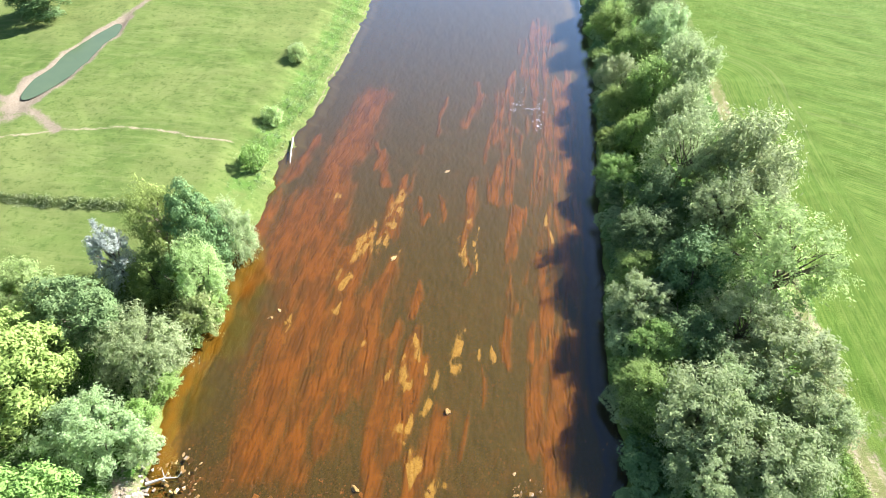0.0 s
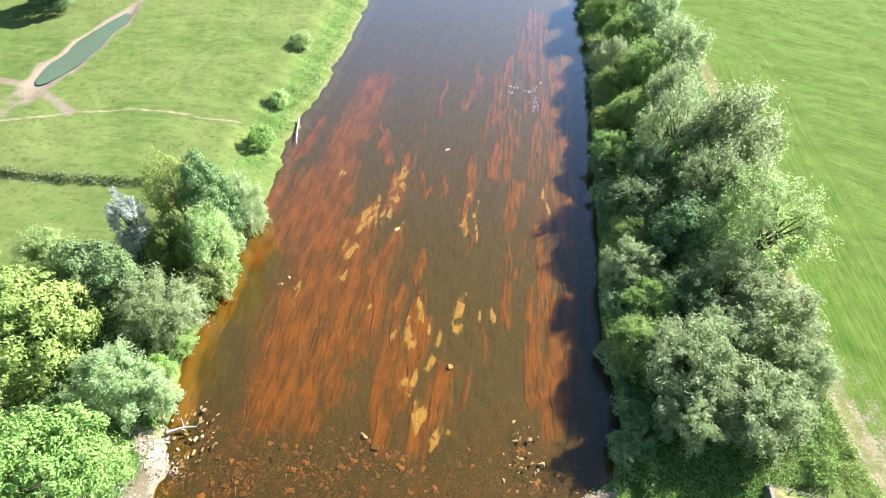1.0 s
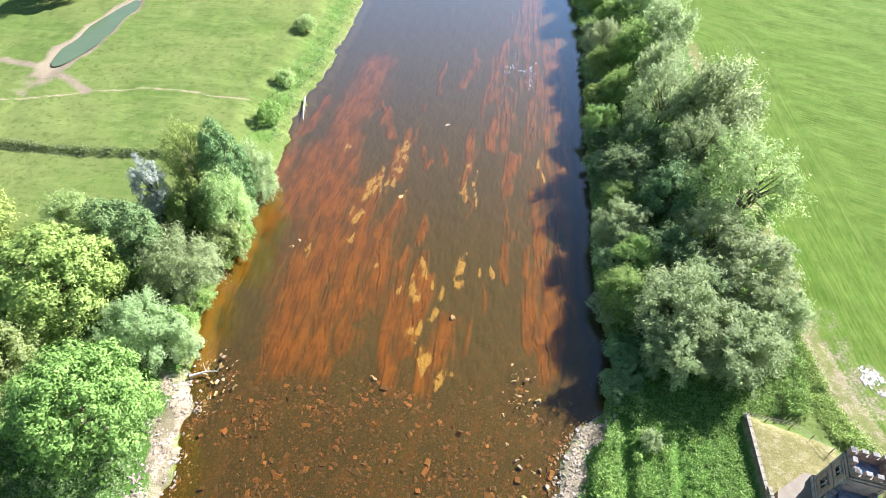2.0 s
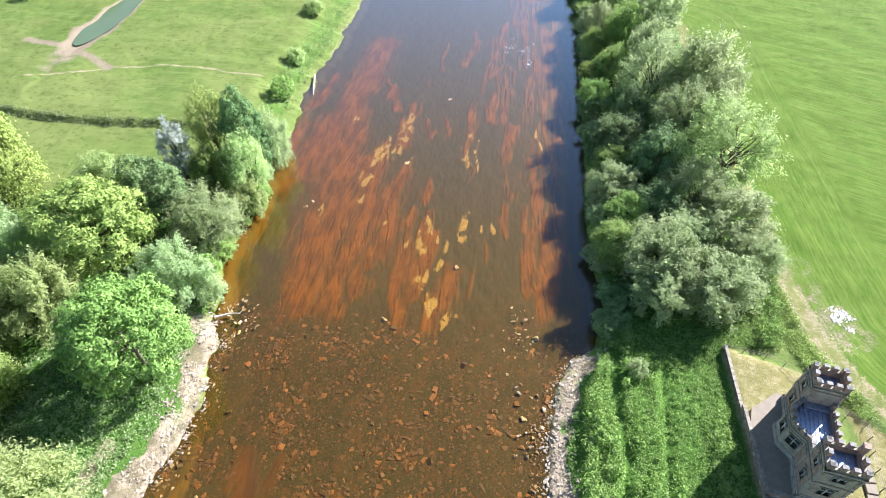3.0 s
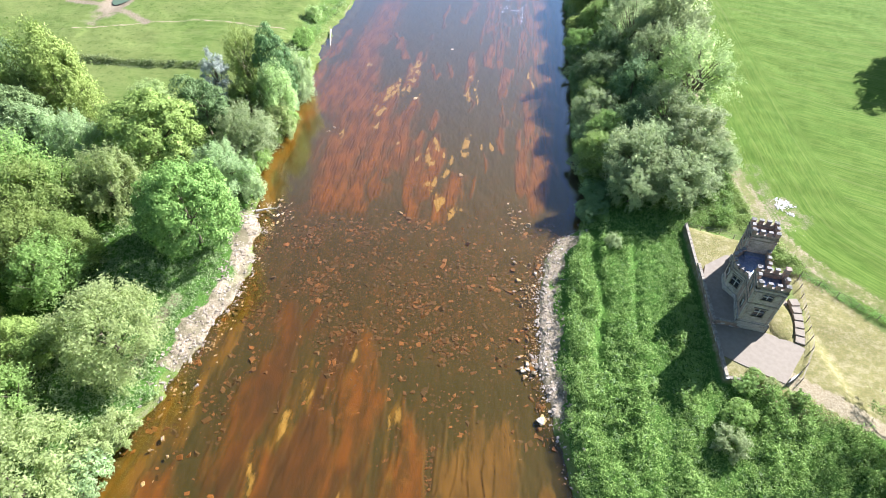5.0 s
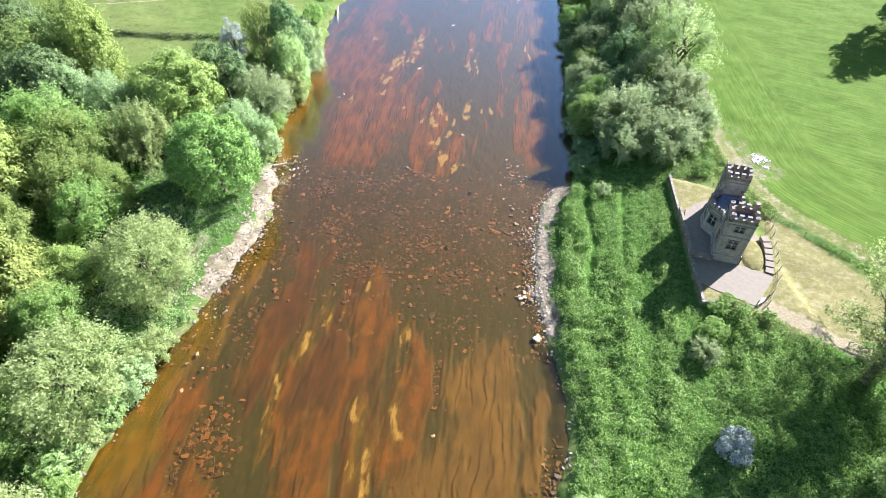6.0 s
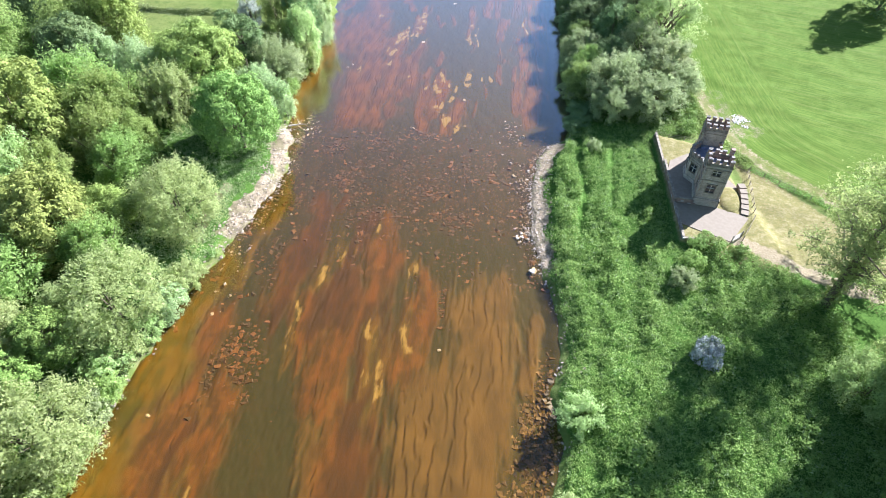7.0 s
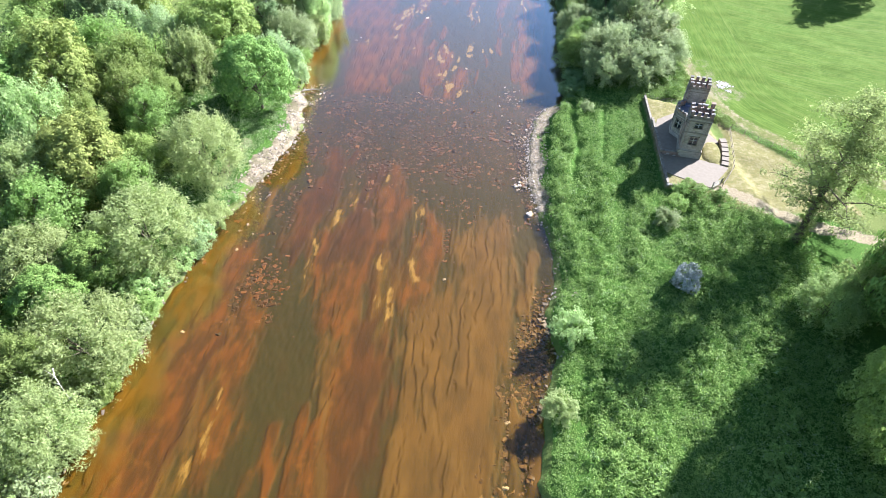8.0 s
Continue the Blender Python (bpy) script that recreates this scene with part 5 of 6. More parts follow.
def face_pose(a, b):
    """Along a wall from a to b (x runs along it, y points out of the building)."""
    a, b = Vector((*a, 0)), Vector((*b, 0))
    along = (b - a).normalized()
    out = Vector((along.y, -along.x, 0))
    m = Matrix((along, -out, Vector((0, 0, 1)))).transposed().to_4x4()
    return Matrix.Translation(a) @ m, (b - a).length


def wall_with_openings(name, parent, a, b, z0, z1, holes, material):
    """A stone wall whose window holes (middle along it, sill level, width, height) go right through."""
    m, long = face_pose(a, b)
    xs = sorted({0.0, long, *(c + s * w / 2 for c, _, w, _ in holes for s in (-1, 1))})
    zs = sorted({z0, z1, *(v for _, s, _, h in holes for v in (s, s + h))})
    solid = {}
    for i in range(len(xs) - 1):
        for j in range(len(zs) - 1):
            mx, mz = (xs[i] + xs[i + 1]) / 2, (zs[j] + zs[j + 1]) / 2
            solid[i, j] = not any(abs(mx - c) < w / 2 and s < mz < s + h for c, s, w, h in holes)
    bm = bmesh.new()
    v = {(i, j, k): bm.verts.new((x, d, z)) for i, x in enumerate(xs) for j, z in enumerate(zs) for k, d in enumerate((0, THICK))}
    for (i, j), full in solid.items():
        if not full:
            continue
        bm.faces.new((v[i, j, 0], v[i + 1, j, 0], v[i + 1, j + 1, 0], v[i, j + 1, 0]))
        bm.faces.new((v[i, j, 1], v[i, j + 1, 1], v[i + 1, j + 1, 1], v[i + 1, j, 1]))
        for (di, dj), (p, q) in {(-1, 0): ((i, j), (i, j + 1)), (1, 0): ((i + 1, j + 1), (i + 1, j)), (0, -1): ((i + 1, j), (i, j)), (0, 1): ((i, j + 1), (i + 1, j + 1))}.items():
            if not solid.get((i + di, j + dj), False):
                bm.faces.new((v[(*p, 0)], v[(*q, 0)], v[(*q, 1)], v[(*p, 1)]))
    mesh = bpy.data.meshes.new(name)
    bm.to_mesh(mesh)
    bm.free()
    mesh.materials.append(material)
    return placed(part(name, mesh, parent), m)


def window(parent, a, b, c, sill, w, h, lights=2, transom=True):
    """A mullioned stone window: surround, mullions and glazing in a hole of the wall."""
    m, _ = face_pose(a, b)
    e, d = 0.13, 0.05
    ob = placed(part("window", box_mesh("surround", [
        (c - w / 2 - e, -d, sill - e, c + w / 2 + e, 0.16, sill), (c - w / 2 - e, -d, sill + h, c + w / 2 + e, 0.16, sill + h + e),
        (c - w / 2 - e, -d, sill, c - w / 2, 0.16, sill + h), (c + w / 2, -d, sill, c + w / 2 + e, 0.16, sill + h),
        (c - w / 2 - e * 1.7, -d - 0.09, sill + h + e, c + w / 2 + e * 1.7, 0.02, sill + h + e + 0.09)], ashlar), parent, "pale stone window surround with hood mould"), m)
    bars = [c - w / 2 + w * i / lights for i in range(1, lights)]
    for x in bars:
        part("mullion", box_mesh("mullion", [(x - 0.04, 0.02, sill, x + 0.04, 0.15, sill + h)], white_paint), ob)
    if transom:
        part("transom", box_mesh("transom", [(c - w / 2, 0.03, sill + h * 0.56, c + w / 2, 0.14, sill + h * 0.56 + 0.07)], white_paint), ob)
    for x0, x1 in zip([c - w / 2] + bars, bars + [c + w / 2]):
        for s0, s1 in ((sill, sill + h * 0.56), (sill + h * 0.56, sill + h)):
            part("pane", box_mesh("pane", [(x0 + 0.03, 0.17, s0 + 0.03, x1 - 0.03, 0.19, s1 - 0.03)], glass), ob)
    return ob


MERLON = {}


def parapet(parent, a, b, z, count, rise=0.62, wide=0.52):
    """Coping course with a row of capped merlons on top."""
    m, long = face_pose(a, b)
    placed(part("parapet", box_mesh("parapet", [(-0.10, -0.10, z - 0.16, long + 0.10, THICK - 0.02, z), (0, 0.004, z, long, THICK - 0.03, z + 0.32)], ashlar), parent, "moulded stone parapet"), m)
    for i in range(count):
        x = 0.03 + (long - wide - 0.06) * i / max(count - 1, 1)
        key = (round(wide, 2), round(rise, 2))
        if key not in MERLON:
            MERLON[key] = (box_mesh("merlon", [(0, 0, 0, wide, THICK, rise)], MASONRY), box_mesh("merlon_cap", [(-0.05, -0.05, rise, wide + 0.05, THICK + 0.05, rise + 0.11)], coping, 0.03))
        body = placed(part("merlon", MERLON[key][0], parent), m @ Matrix.Translation((x, 0.0, z + 0.32 - 0.02)))
        part("merlon_cap", MERLON[key][1], body, "pale weathered cap stone")


def build_tower():
    """Two square turrets with a lower range between them that swells into a canted bay."""
    root = new("folly_tower")
    tagged(root, "castellated sandstone folly tower with lead roof and mullioned windows", "tower")
    root.matrix_basis = Matrix.Translation((36.3, 10.5, YARD_Z)) @ Matrix.Rotation(radians(-11), 4, 'Z')
    front = [(-1.40, -4.90), (2.25, -4.90), (2.25, -1.80), (-1.40, -1.80)]
    rear = [(-1.65, 4.40), (1.80, 4.40), (1.80, 7.05), (-1.65, 7.05)]
    for ring, T, label in ((front, 7.85, "front"), (rear, 8.05, "rear")):
        for i in range(4):
            a, b = ring[i], ring[(i + 1) % 4]
            m, long = face_pose(a, b)
            holes = []
            if label == "front" and i == 0:
                holes = [(long / 2, 2.6, 1.25, 1.5), (long / 2, 5.9, 1.2, 1.0)]
            elif i in (1, 3):
                holes = [(long / 2, 2.4, 0.85, 1.5), (long / 2, 5.7, 0.85, 1.1)]
            elif label == "rear" and i == 2:
                holes = [(long / 2, 5.2, 0.9, 1.3)]
            wall_with_openings("wall", root, a, b, 0, T, holes, DRESSED if i == 0 else MASONRY)
            for c, low, w, h in holes:
                window(root, a, b, c, low, w, h)
            parapet(root, a, b, T, 4 if i in (0, 2) else 3)
            for low, deep in ((4.85, 0.18), (T - 0.72, 0.14)):
                placed(part("string_course", box_mesh("string_course", [(-0.06, -0.08, low, long + 0.06, 0.02, low + deep)], ashlar), root, "projecting moulded band"), m)
            placed(part("plinth", box_mesh("plinth", [(-0.22, -0.22, 0, long + 0.22, 0.02, 1.35), (-0.12, -0.12, 1.35, long + 0.12, 0.02, 1.55)], DRESSED, 0.03), root, "pale battered stone plinth"), m)
            for x in (-0.03, long - 0.30):
                for j in range(12):
                    w = 0.33 if j % 2 else 0.24
                    placed(part("quoin", box_mesh("quoin", [(x if x < 0 else long + 0.03 - w, -0.035, 1.6 + j * 0.5, (x + w) if x < 0 else long + 0.03, 0.02, 1.6 + j * 0.5 + 0.44)], DRESSED), root), m)
        x0, y0, x1, y1 = ring[0][0] + 0.3, ring[0][1] + 0.3, ring[2][0] - 0.3, ring[2][1] - 0.3
        part("roof", box_mesh("roof", [(x0, y0, T - 0.75, x1, y1, T - 0.55)], lead), root, "blue-grey lead roof")
        for i in range(4):
            x = x0 + (x1 - x0) * (i + 0.5) / 4
            part("lead_roll", box_mesh("lead_roll", [(x, y0, T - 0.55, x + 0.06, y1, T - 0.48)], lead), root)
    # a raised angle on the front turret
    part("corner_pier", box_mesh("corner_pier", [(1.72, -2.34, 7.85, 2.27, -1.78, 9.25), (1.66, -2.40, 9.25, 2.33, -1.72, 9.38)], MASONRY, 0.02), root)
    M = 5.0
    bay = [(1.60, -1.80), (1.60, 4.40), (-1.65, 4.40), (-2.95, 2.95), (-2.88, 0.75), (-1.40, -0.65), (-1.40, -1.80)]
    for i in range(len(bay)):
        a, b = bay[i], bay[(i + 1) % len(bay)]
        if abs(a[1] - b[1]) < 0.01:
            continue
        m, long = face_pose(a, b)
        canted = a[0] < -1.5 or b[0] < -1.5
        top = M + (0.3 if a[0] > 0 else 0)
        holes = [(long / 2, 2.35, 1.25, 1.6)] if canted else [(long / 2, 2.2, 0.95, 2.0)] if long > 3 else []
        wall_with_openings("wall", root, a, b, 0, top, holes, DRESSED if canted else MASONRY)
        for c, low, w, h in holes:
            window(root, a, b, c, low, w, h)
        parapet(root, a, b, top, 6 if long > 5 else 3 if long > 1.5 else 2, 0.42, 0.46)
        placed(part("string_course", box_mesh("string_course", [(-0.05, -0.08, top - 0.62, long + 0.05, 0.02, top - 0.46)], ashlar), root, "projecting moulded band"), m)
        placed(part("plinth", box_mesh("plinth", [(-0.12, -0.16, 0, long + 0.12, 0.02, 1.4)], DRESSED, 0.03), root, "pale battered stone plinth"), m)
    part("roof", prism("roof", [(1.35, -1.6), (1.35, 4.2), (-1.5, 4.2), (-2.68, 2.85), (-2.62, 0.88), (-1.2, -0.5), (-1.2, -1.6)], M - 0.42, M - 0.18, lead), root, "blue-grey lead roof with rolled seams")
    for i in range(8):
        x = -2.3 + i * 0.46
        part("lead_roll", box_mesh("lead_roll", [(x, max(-1.5, -0.3 - (x + 1.2) * 1.0) if x < -0.6 else -1.5, M - 0.18, x + 0.05, min(4.1, 4.1 + (x + 1.5) * 1.1), M - 0.11)], lead), root)
    part("roof_step", box_mesh("roof_step", [(-1.45, 3.55, M - 0.18, 1.3, 4.35, M + 0.12)], lead, 0.02), root, "raised lead gutter step below the rear turret")
    part("hatch", box_mesh("hatch", [(0.35, -0.4, M - 0.18, 1.15, 0.5, M + 0.16)], lead, 0.03), root)
    part("chimney", box_mesh("chimney", [(-0.9, -1.75, M - 0.2, -0.2, -1.15, M + 0.95), (-0.95, -1.8, M + 0.95, -0.15, -1.1, M + 1.08)], MASONRY, 0.02), root)
    return root


build_tower()

# paving, walls, steps and fences of the yard
UPPER_Z = YARD_Z + 0.72  # the walk round the tower stands above the terrace
terrace_slab = new("paving", prism("paving", [(31.45, 0.9), (33.2, -0.1), (38.2, -2.6), (42.2, 3.0), (41.3, 3.7), (37.7, 5.1), (34.0, 5.7), (31.45, 6.1)], YARD_Z - 0.2, YARD_Z + 0.025, flagstone))
tagged(terrace_slab, "pale smooth stone terrace before the tower", "paving", kind="structure")
west_walk = new("paving", prism("paving", [(31.45, 6.3), (34.0, 5.95), (35.2, 9.0), (36.4, 18.2), (35.4, 18.4), (32.0, 16.0), (31.45, 14.0)], YARD_Z - 0.2, UPPER_Z, flagstone))
tagged(west_walk, "stone walk along the tower foot, mostly in shade", "paving", kind="structure")
north_slab = new("paving", prism("paving", [(38.6, 7.6), (40.2, 8.0), (42.3, 10.5), (41.0, 13.2), (39.2, 12.6)], YARD_Z - 0.2, YARD_Z + 0.05, flagstone))
tagged(north_slab, "small stone landing behind the tower", "paving", kind="structure")


def stone_wall(a, b, z0, z1, label):
    """A coursed rubble wall: every stone a piece on a mortar core, with cap stones."""
    root = new("stone_wall")
    tagged(root, label, "wall")
    m, long = face_pose(a, b)
    root.matrix_basis = m
    part("core", box_mesh("core", [(0, 0.05, z0, long, 0.33, z1)], mortar), root)
    kinds = [box_mesh("stone", [(0, 0, 0, w, 0.40, 0.27)], PALE_STONE if i == 3 else MASONRY, 0.025) for i, w in enumerate((0.42, 0.55, 0.7, 0.5))]
    widths = (0.42, 0.55, 0.7, 0.5)
    z = z0
    row = 0
    while z + 0.27 < z1 + 0.02:
        x = -0.15 * (row % 2)
        while x < long - 0.2:
            k = int(rng.integers(0, 4))
            placed(part("stone", kinds[k], root), Matrix.Translation((x, rng.uniform(-0.015, 0.015) - 0.01, z)))
            x += widths[k] + 0.02
        z += 0.29
        row += 1
    cap = box_mesh("cap_stone", [(0, -0.04, 0, 0.88, 0.38, 0.09)], ashlar, 0.02)
    x = 0.0
    while x < long - 0.5:
        placed(part("cap_stone", cap, root), Matrix.Translation((x, 0, z1 + rng.uniform(0, 0.015))))
        x += 0.9
    return root


stone_wall((31.0, 25.3), (31.0, 16.3), 0.9, YARD_Z + 0.12, "low lichened stone retaining wall of the tower yard")
stone_wall((31.0, 16.2), (31.0, 5.9), 0.9, UPPER_Z + 0.12, "stone retaining wall beside the shaded tower walk")
stone_wall((31.0, 5.8), (31.0, -2.4), 0.9, YARD_Z + 0.25, "low stone wall along the edge of the terrace")
stone_wall((31.3, 6.0), (34.1, 5.6), YARD_Z - 0.1, UPPER_Z + 0.1, "low rubble wall stepping down from the walk to the terrace")
stone_wall((31.0, -2.5), (33.4, -2.7), 0.9, YARD_Z + 0.05, "low stone return wall at the terrace corner")


def build_steps(name, label, treads, rise, wide, deep):
    """A flight of solid stone treads, each with a darker riser strip for its shade; treads give the front edge's middle
    and the turn.
    """
    root = new(name)
    tagged(root, label, "steps")
    x0, y0, z0, _ = treads[0]
    root.matrix_basis = Matrix.Translation((x0, y0, z0))
    for i, (x, y, z, turn) in enumerate(treads):
        m = Matrix.Translation((x - x0, y - y0, z - z0)) @ Matrix.Rotation(turn, 4, 'Z')
        placed(part("step", box_mesh("step", [(-wide / 2, 0, -rise - 0.5, wide / 2, deep, 0.0)], flagstone, 0.02), root), m)
        # strip of other stone put on each step front in place of shade
        placed(part("riser", box_mesh("riser", [(-wide / 2 + 0.02, -0.03, -rise, wide / 2 - 0.02, 0.01, -0.03)], MASONRY), root), m)
    return root


build_steps("garden_steps", "curving flight of worn pale stone garden steps", [(41.7 + 1.05 * math.sin(i * 0.3), 3.7 + i * 1.18, YARD_Z + 0.2 + 0.12 * i, -0.34 + 0.09 * i) for i in range(6)], 0.12, 1.15, 1.16)
build_steps("garden_steps", "short flight of pale stone steps at the terrace corner", [(32.75, -1.75, 1.55, 0.1), (32.7, -1.2, 1.85, 0.1), (32.65, -0.65, 2.15, 0.1)], 0.3, 1.5, 0.56)
mound_x, mound_y = np.meshgrid(np.linspace(-1, 1, 24), np.linspace(-1, 1, 24), indexing="ij")
fall = np.clip(1 - np.hypot(mound_x, mound_y) ** 2, 0, 1)
mound = grid_mesh("lawn_mound", 40.35 + 1.75 * mound_x + 0.55 * mound_y, 7.4 + 3.3 * mound_y, YARD_Z - 0.06 + 0.55 * fall ** 0.5, {"dry": mound_x * 0 + 0.8, "herb": mound_x * 0 + 0.2}, GROUND)
tagged(mound, "small dry grass mound between tower and steps", "lawn", kind="structure")


def fence(points, z_of, label, rails=3, gap=2.2, tall=0.95, wood=weathered_wood):
    """Posts and rails along a bent line."""
    root = new("fence")
    tagged(root, label, "fence", "fences round the yard")
    post = box_mesh("post", [(-0.045, -0.045, -0.3, 0.045, 0.045, tall + 0.06)], wood, 0.01)
    for (ax, ay), (bx, by) in zip(points, points[1:]):
        long = math.hypot(bx - ax, by - ay)
        n = max(1, round(long / gap))
        spots = [Vector((ax + (bx - ax) * i / n, ay + (by - ay) * i / n, 0)) for i in range(n + 1)]
        for s in spots:
            s.z = z_of(s.x, s.y)
        for p, q in zip(spots, spots[1:]):
            placed(part("post", post, root), Matrix.Translation(p) @ Matrix.Rotation(math.atan2(by - ay, bx - ax), 4, 'Z'))
            for r in range(rails):
                h = Vector((0, 0, 0.3 + (tall - 0.3) * r / max(rails - 1, 1)))
                co, fc = tube([p + h, q + h], [0.022, 0.022], 4)
                part("rail", joined("rail", [(co, fc)], wood, False), root)
        placed(part("post", post, root), Matrix.Translation(spots[-1]))
    return root


def yard_level(x, y):
    return max(float(height(x, y)), 0.4)


fence([(45.6, 16.0), (45.0, 12.5), (44.3, 8.2), (43.4, 4.6), (42.9, 2.8), (41.4, 0.2), (40.0, -2.1)], yard_level, "grey wooden post and rail fence beside the steps")
fence([(31.2, 25.2), (33.6, 25.0), (36.4, 24.6), (39.5, 21.5), (42.5, 18.6), (45.6, 16.0)], yard_level, "grey wooden fence along the top of the yard")
fence([(46.2, 16.8), (50.0, 13.2), (54.0, 9.6), (58.5, 5.6), (63.0, 1.5)], yard_level, "weathered stock fence between paddock and farm track", rails=3, gap=2.6)


def build_gate():
    root = new("metal_gate")
    tagged(root, "grey metal field gate standing half open by the drive", "gate")
    root.matrix_basis = Matrix.Translation((38.3, -2.5, yard_level(38.6, -3.2))) @ Matrix.Rotation(radians(35), 4, 'Z')
    for x in (-0.05, 2.0):
        part("gate_post", box_mesh("gate_post", [(x - 0.07, -0.07, -0.3, x + 0.07, 0.07, 1.35)], weathered_wood, 0.01), root)
    part("gate_frame", box_mesh("gate_frame", [(0.05, -0.03, 0.12, 0.11, 0.03, 1.15), (1.82, -0.03, 0.12, 1.88, 0.03, 1.15)], iron), root)
    for i in range(5):
        part("bar", box_mesh("bar", [(0.11, -0.025, 0.15 + i * 0.23, 1.82, 0.025, 0.20 + i * 0.23)], iron), root)


build_gate()

# ---- stones, wood and small things ----
def stone_mass(name, x, y, z, size, material, label, flat=0.22):
    """Many angular stones as one mesh: every one a skewed, chipped block."""
    n = len(x)
    corner = np.array([(-1, -1, -1), (1, -1, -1), (1, 1, -1), (-1, 1, -1), (-1, -1, 1), (1, -1, 1), (1, 1, 1), (-1, 1, 1)], float)
    c = corner[None] * rng.uniform(0.38, 1.0, (n, 8, 3))
    c[:, 4:, :2] *= rng.uniform(0.55, 0.9, (n, 1, 1))
    c *= np.stack([rng.uniform(0.7, 1.5, n), rng.uniform(0.5, 0.9, n), flat * rng.uniform(0.5, 1.2, n)], 1)[:, None, :] * (size / 2)[:, None, None]
    a = rng.uniform(0, 6.283, n)
    tilt = rng.normal(0, 0.16, n)
    ca, sa = np.cos(a)[:, None], np.sin(a)[:, None]
    px, py, pz = c[..., 0], c[..., 1], c[..., 2] + c[..., 0] * tilt[:, None]
    co = np.stack([px * ca - py * sa + x[:, None], px * sa + py * ca + y[:, None], pz + z[:, None]], -1).reshape(-1, 3)
    quad = np.array([(3, 2, 1, 0), (4, 5, 6, 7), (0, 1, 5, 4), (1, 2, 6, 5), (2, 3, 7, 6), (3, 0, 4, 7)])
    faces = (np.arange(n)[:, None, None] * 8 + quad[None]).reshape(-1, 4)
    mesh = bpy.data.meshes.new(name)
    fill(mesh, co, faces)
    mesh.materials.append(material)
    return tagged(new(name, mesh), label, "stones", kind="stuff")


def bed_level(x, y):
    """Level of the bed or the bank at a place, off the ledges."""
    l, r = left_edge(y), right_edge(y)
    e = np.minimum(x - l, r - x)
    shelf = sm(18, 26, y) + 1 - sm(-14, -4, y)
    return np.where(e > 0.4, -0.5 * sm(0.3, 2.6, e) * (0.55 + 0.45 * shelf) - 0.03, height(x, y))


def scatter(count, x0, x1, y0, y1, keep, small, large, power=2.5):
    x, y = rng.uniform(x0, x1, count), rng.uniform(y0, y1, count)
    ok = keep(x, y) > rng.random(count)
    x, y = x[ok], y[ok]
    s = small + (large - small) * rng.random(len(x)) ** power
    return x, y, bed_level(x, y) + s * 0.02, s


def in_river(x, y, margin=0.5):
    return sm(margin, margin + 0.6, np.minimum(x - left_edge(y), right_edge(y) - x))


def shoal(x, y):
    clump = sm(0.25, 0.7, nz(x, y, 2.5, 3.5, 41))
    return in_river(x, y) * sm(-16, -6, y + 9 * sm(-22, -5, x) * (x < 0) * 0.6 + 13 * (1 - sm(-30, -20, x))) * (1 - sm(23, 30, y)) * (0.30 + 0.70 * clump)


def heap(cx, cy, rx, ry):
    return lambda x, y: 1 - sm(0.3, 1.0, np.hypot((x - cx) / rx, (y - cy) / ry))


def lower_left(x, y):
    return in_river(x, y) * (1 - sm(2, 5.5, np.hypot((x + 31.0) * 1.1, (y + 31) * 0.55)))


def lower_right(x, y):
    return in_river(x, y, 0.1) * sm(-2.0, 0.8, x - np.interp(y, [-70, -58, -46, -34, -24], [0.8, 3.0, 5.2, 7.6, 9.3])) * (1 - sm(1.5, 3, x - np.interp(y, [-70, -58, -46, -34, -24], [3.4, 5.4, 7.4, 9.3, 11]))) * (1 - sm(-30, -22, y))


def left_shore(x, y):
    d = x - left_edge(y)
    return (1 - sm(1.0, 4.4, np.abs(d + 1.0))) * sm(0.2, 0.6, nz(x, y, 1.3, 1.3, 46)) * (sm(-14, -5, y) * (1 - sm(24, 29, y)) + 0.22 * (1 - sm(-14, -9, y)) * (1 - sm(1, 2.5, np.abs(d))))


def right_shore(x, y):
    d = right_edge(y) - x
    return (1 - sm(0.8, 3.0, np.abs(d + 0.6))) * (sm(-14, -8, y) * (1 - sm(23, 26, y)) + 0.1 * (1 - sm(-14, -9, y)))


x, y, z, s = scatter(52000, -42, 15, -32, 32, shoal, 0.13, 0.60, 2.2)
stone_mass("shoal_stones", x, y, z, s, BED_STONE, "brown and orange algae-covered stones on the river bed")
x, y, z, s = scatter(8000, -42, 15, -32, 32, shoal, 0.3, 1.45, 2.2)
stone_mass("shoal_slabs", x, y, z - 0.01, s, BED_STONE, "flat angular brown slabs lying in the shallows", 0.16)
for cx, cy, rx, ry in ((-20, 22, 5, 3), (-29, 19, 4, 4), (-13, 24, 5, 2.5), (-33, 3, 4, 4), (-10, 8, 5, 5), (0, 12, 5, 5), (-24, 9, 5, 4), (-17, 1, 6, 3), (-4, 1, 5, 4)):
    x, y, z, s = scatter(420, cx - rx, cx + rx, cy - ry, cy + ry, heap(cx, cy, rx, ry), 0.18, 1.15, 2.0)
    stone_mass("shoal_slabs", x, y, z + 0.03, s, BED_STONE, "reddish slabs gathered on the shallow bar", 0.18)
x, y, z, s = scatter(2300, -38, -24, -40, -22, lower_left, 0.2, 1.4, 1.9)
stone_mass("shoal_slabs", x, y, z + 0.03, s, BED_STONE, "reddish broken slabs in a patch of shallow water", 0.16)
x, y, z, s = scatter(260, -5.4, -2.8, -21, -13.5, lambda x, y: in_river(x, y), 0.2, 0.75, 1.5)
stone_mass("shoal_slabs", x, y, z + 0.08, s, BED_STONE, "row of reddish slabs along the edge of a rock ledge", 0.2)
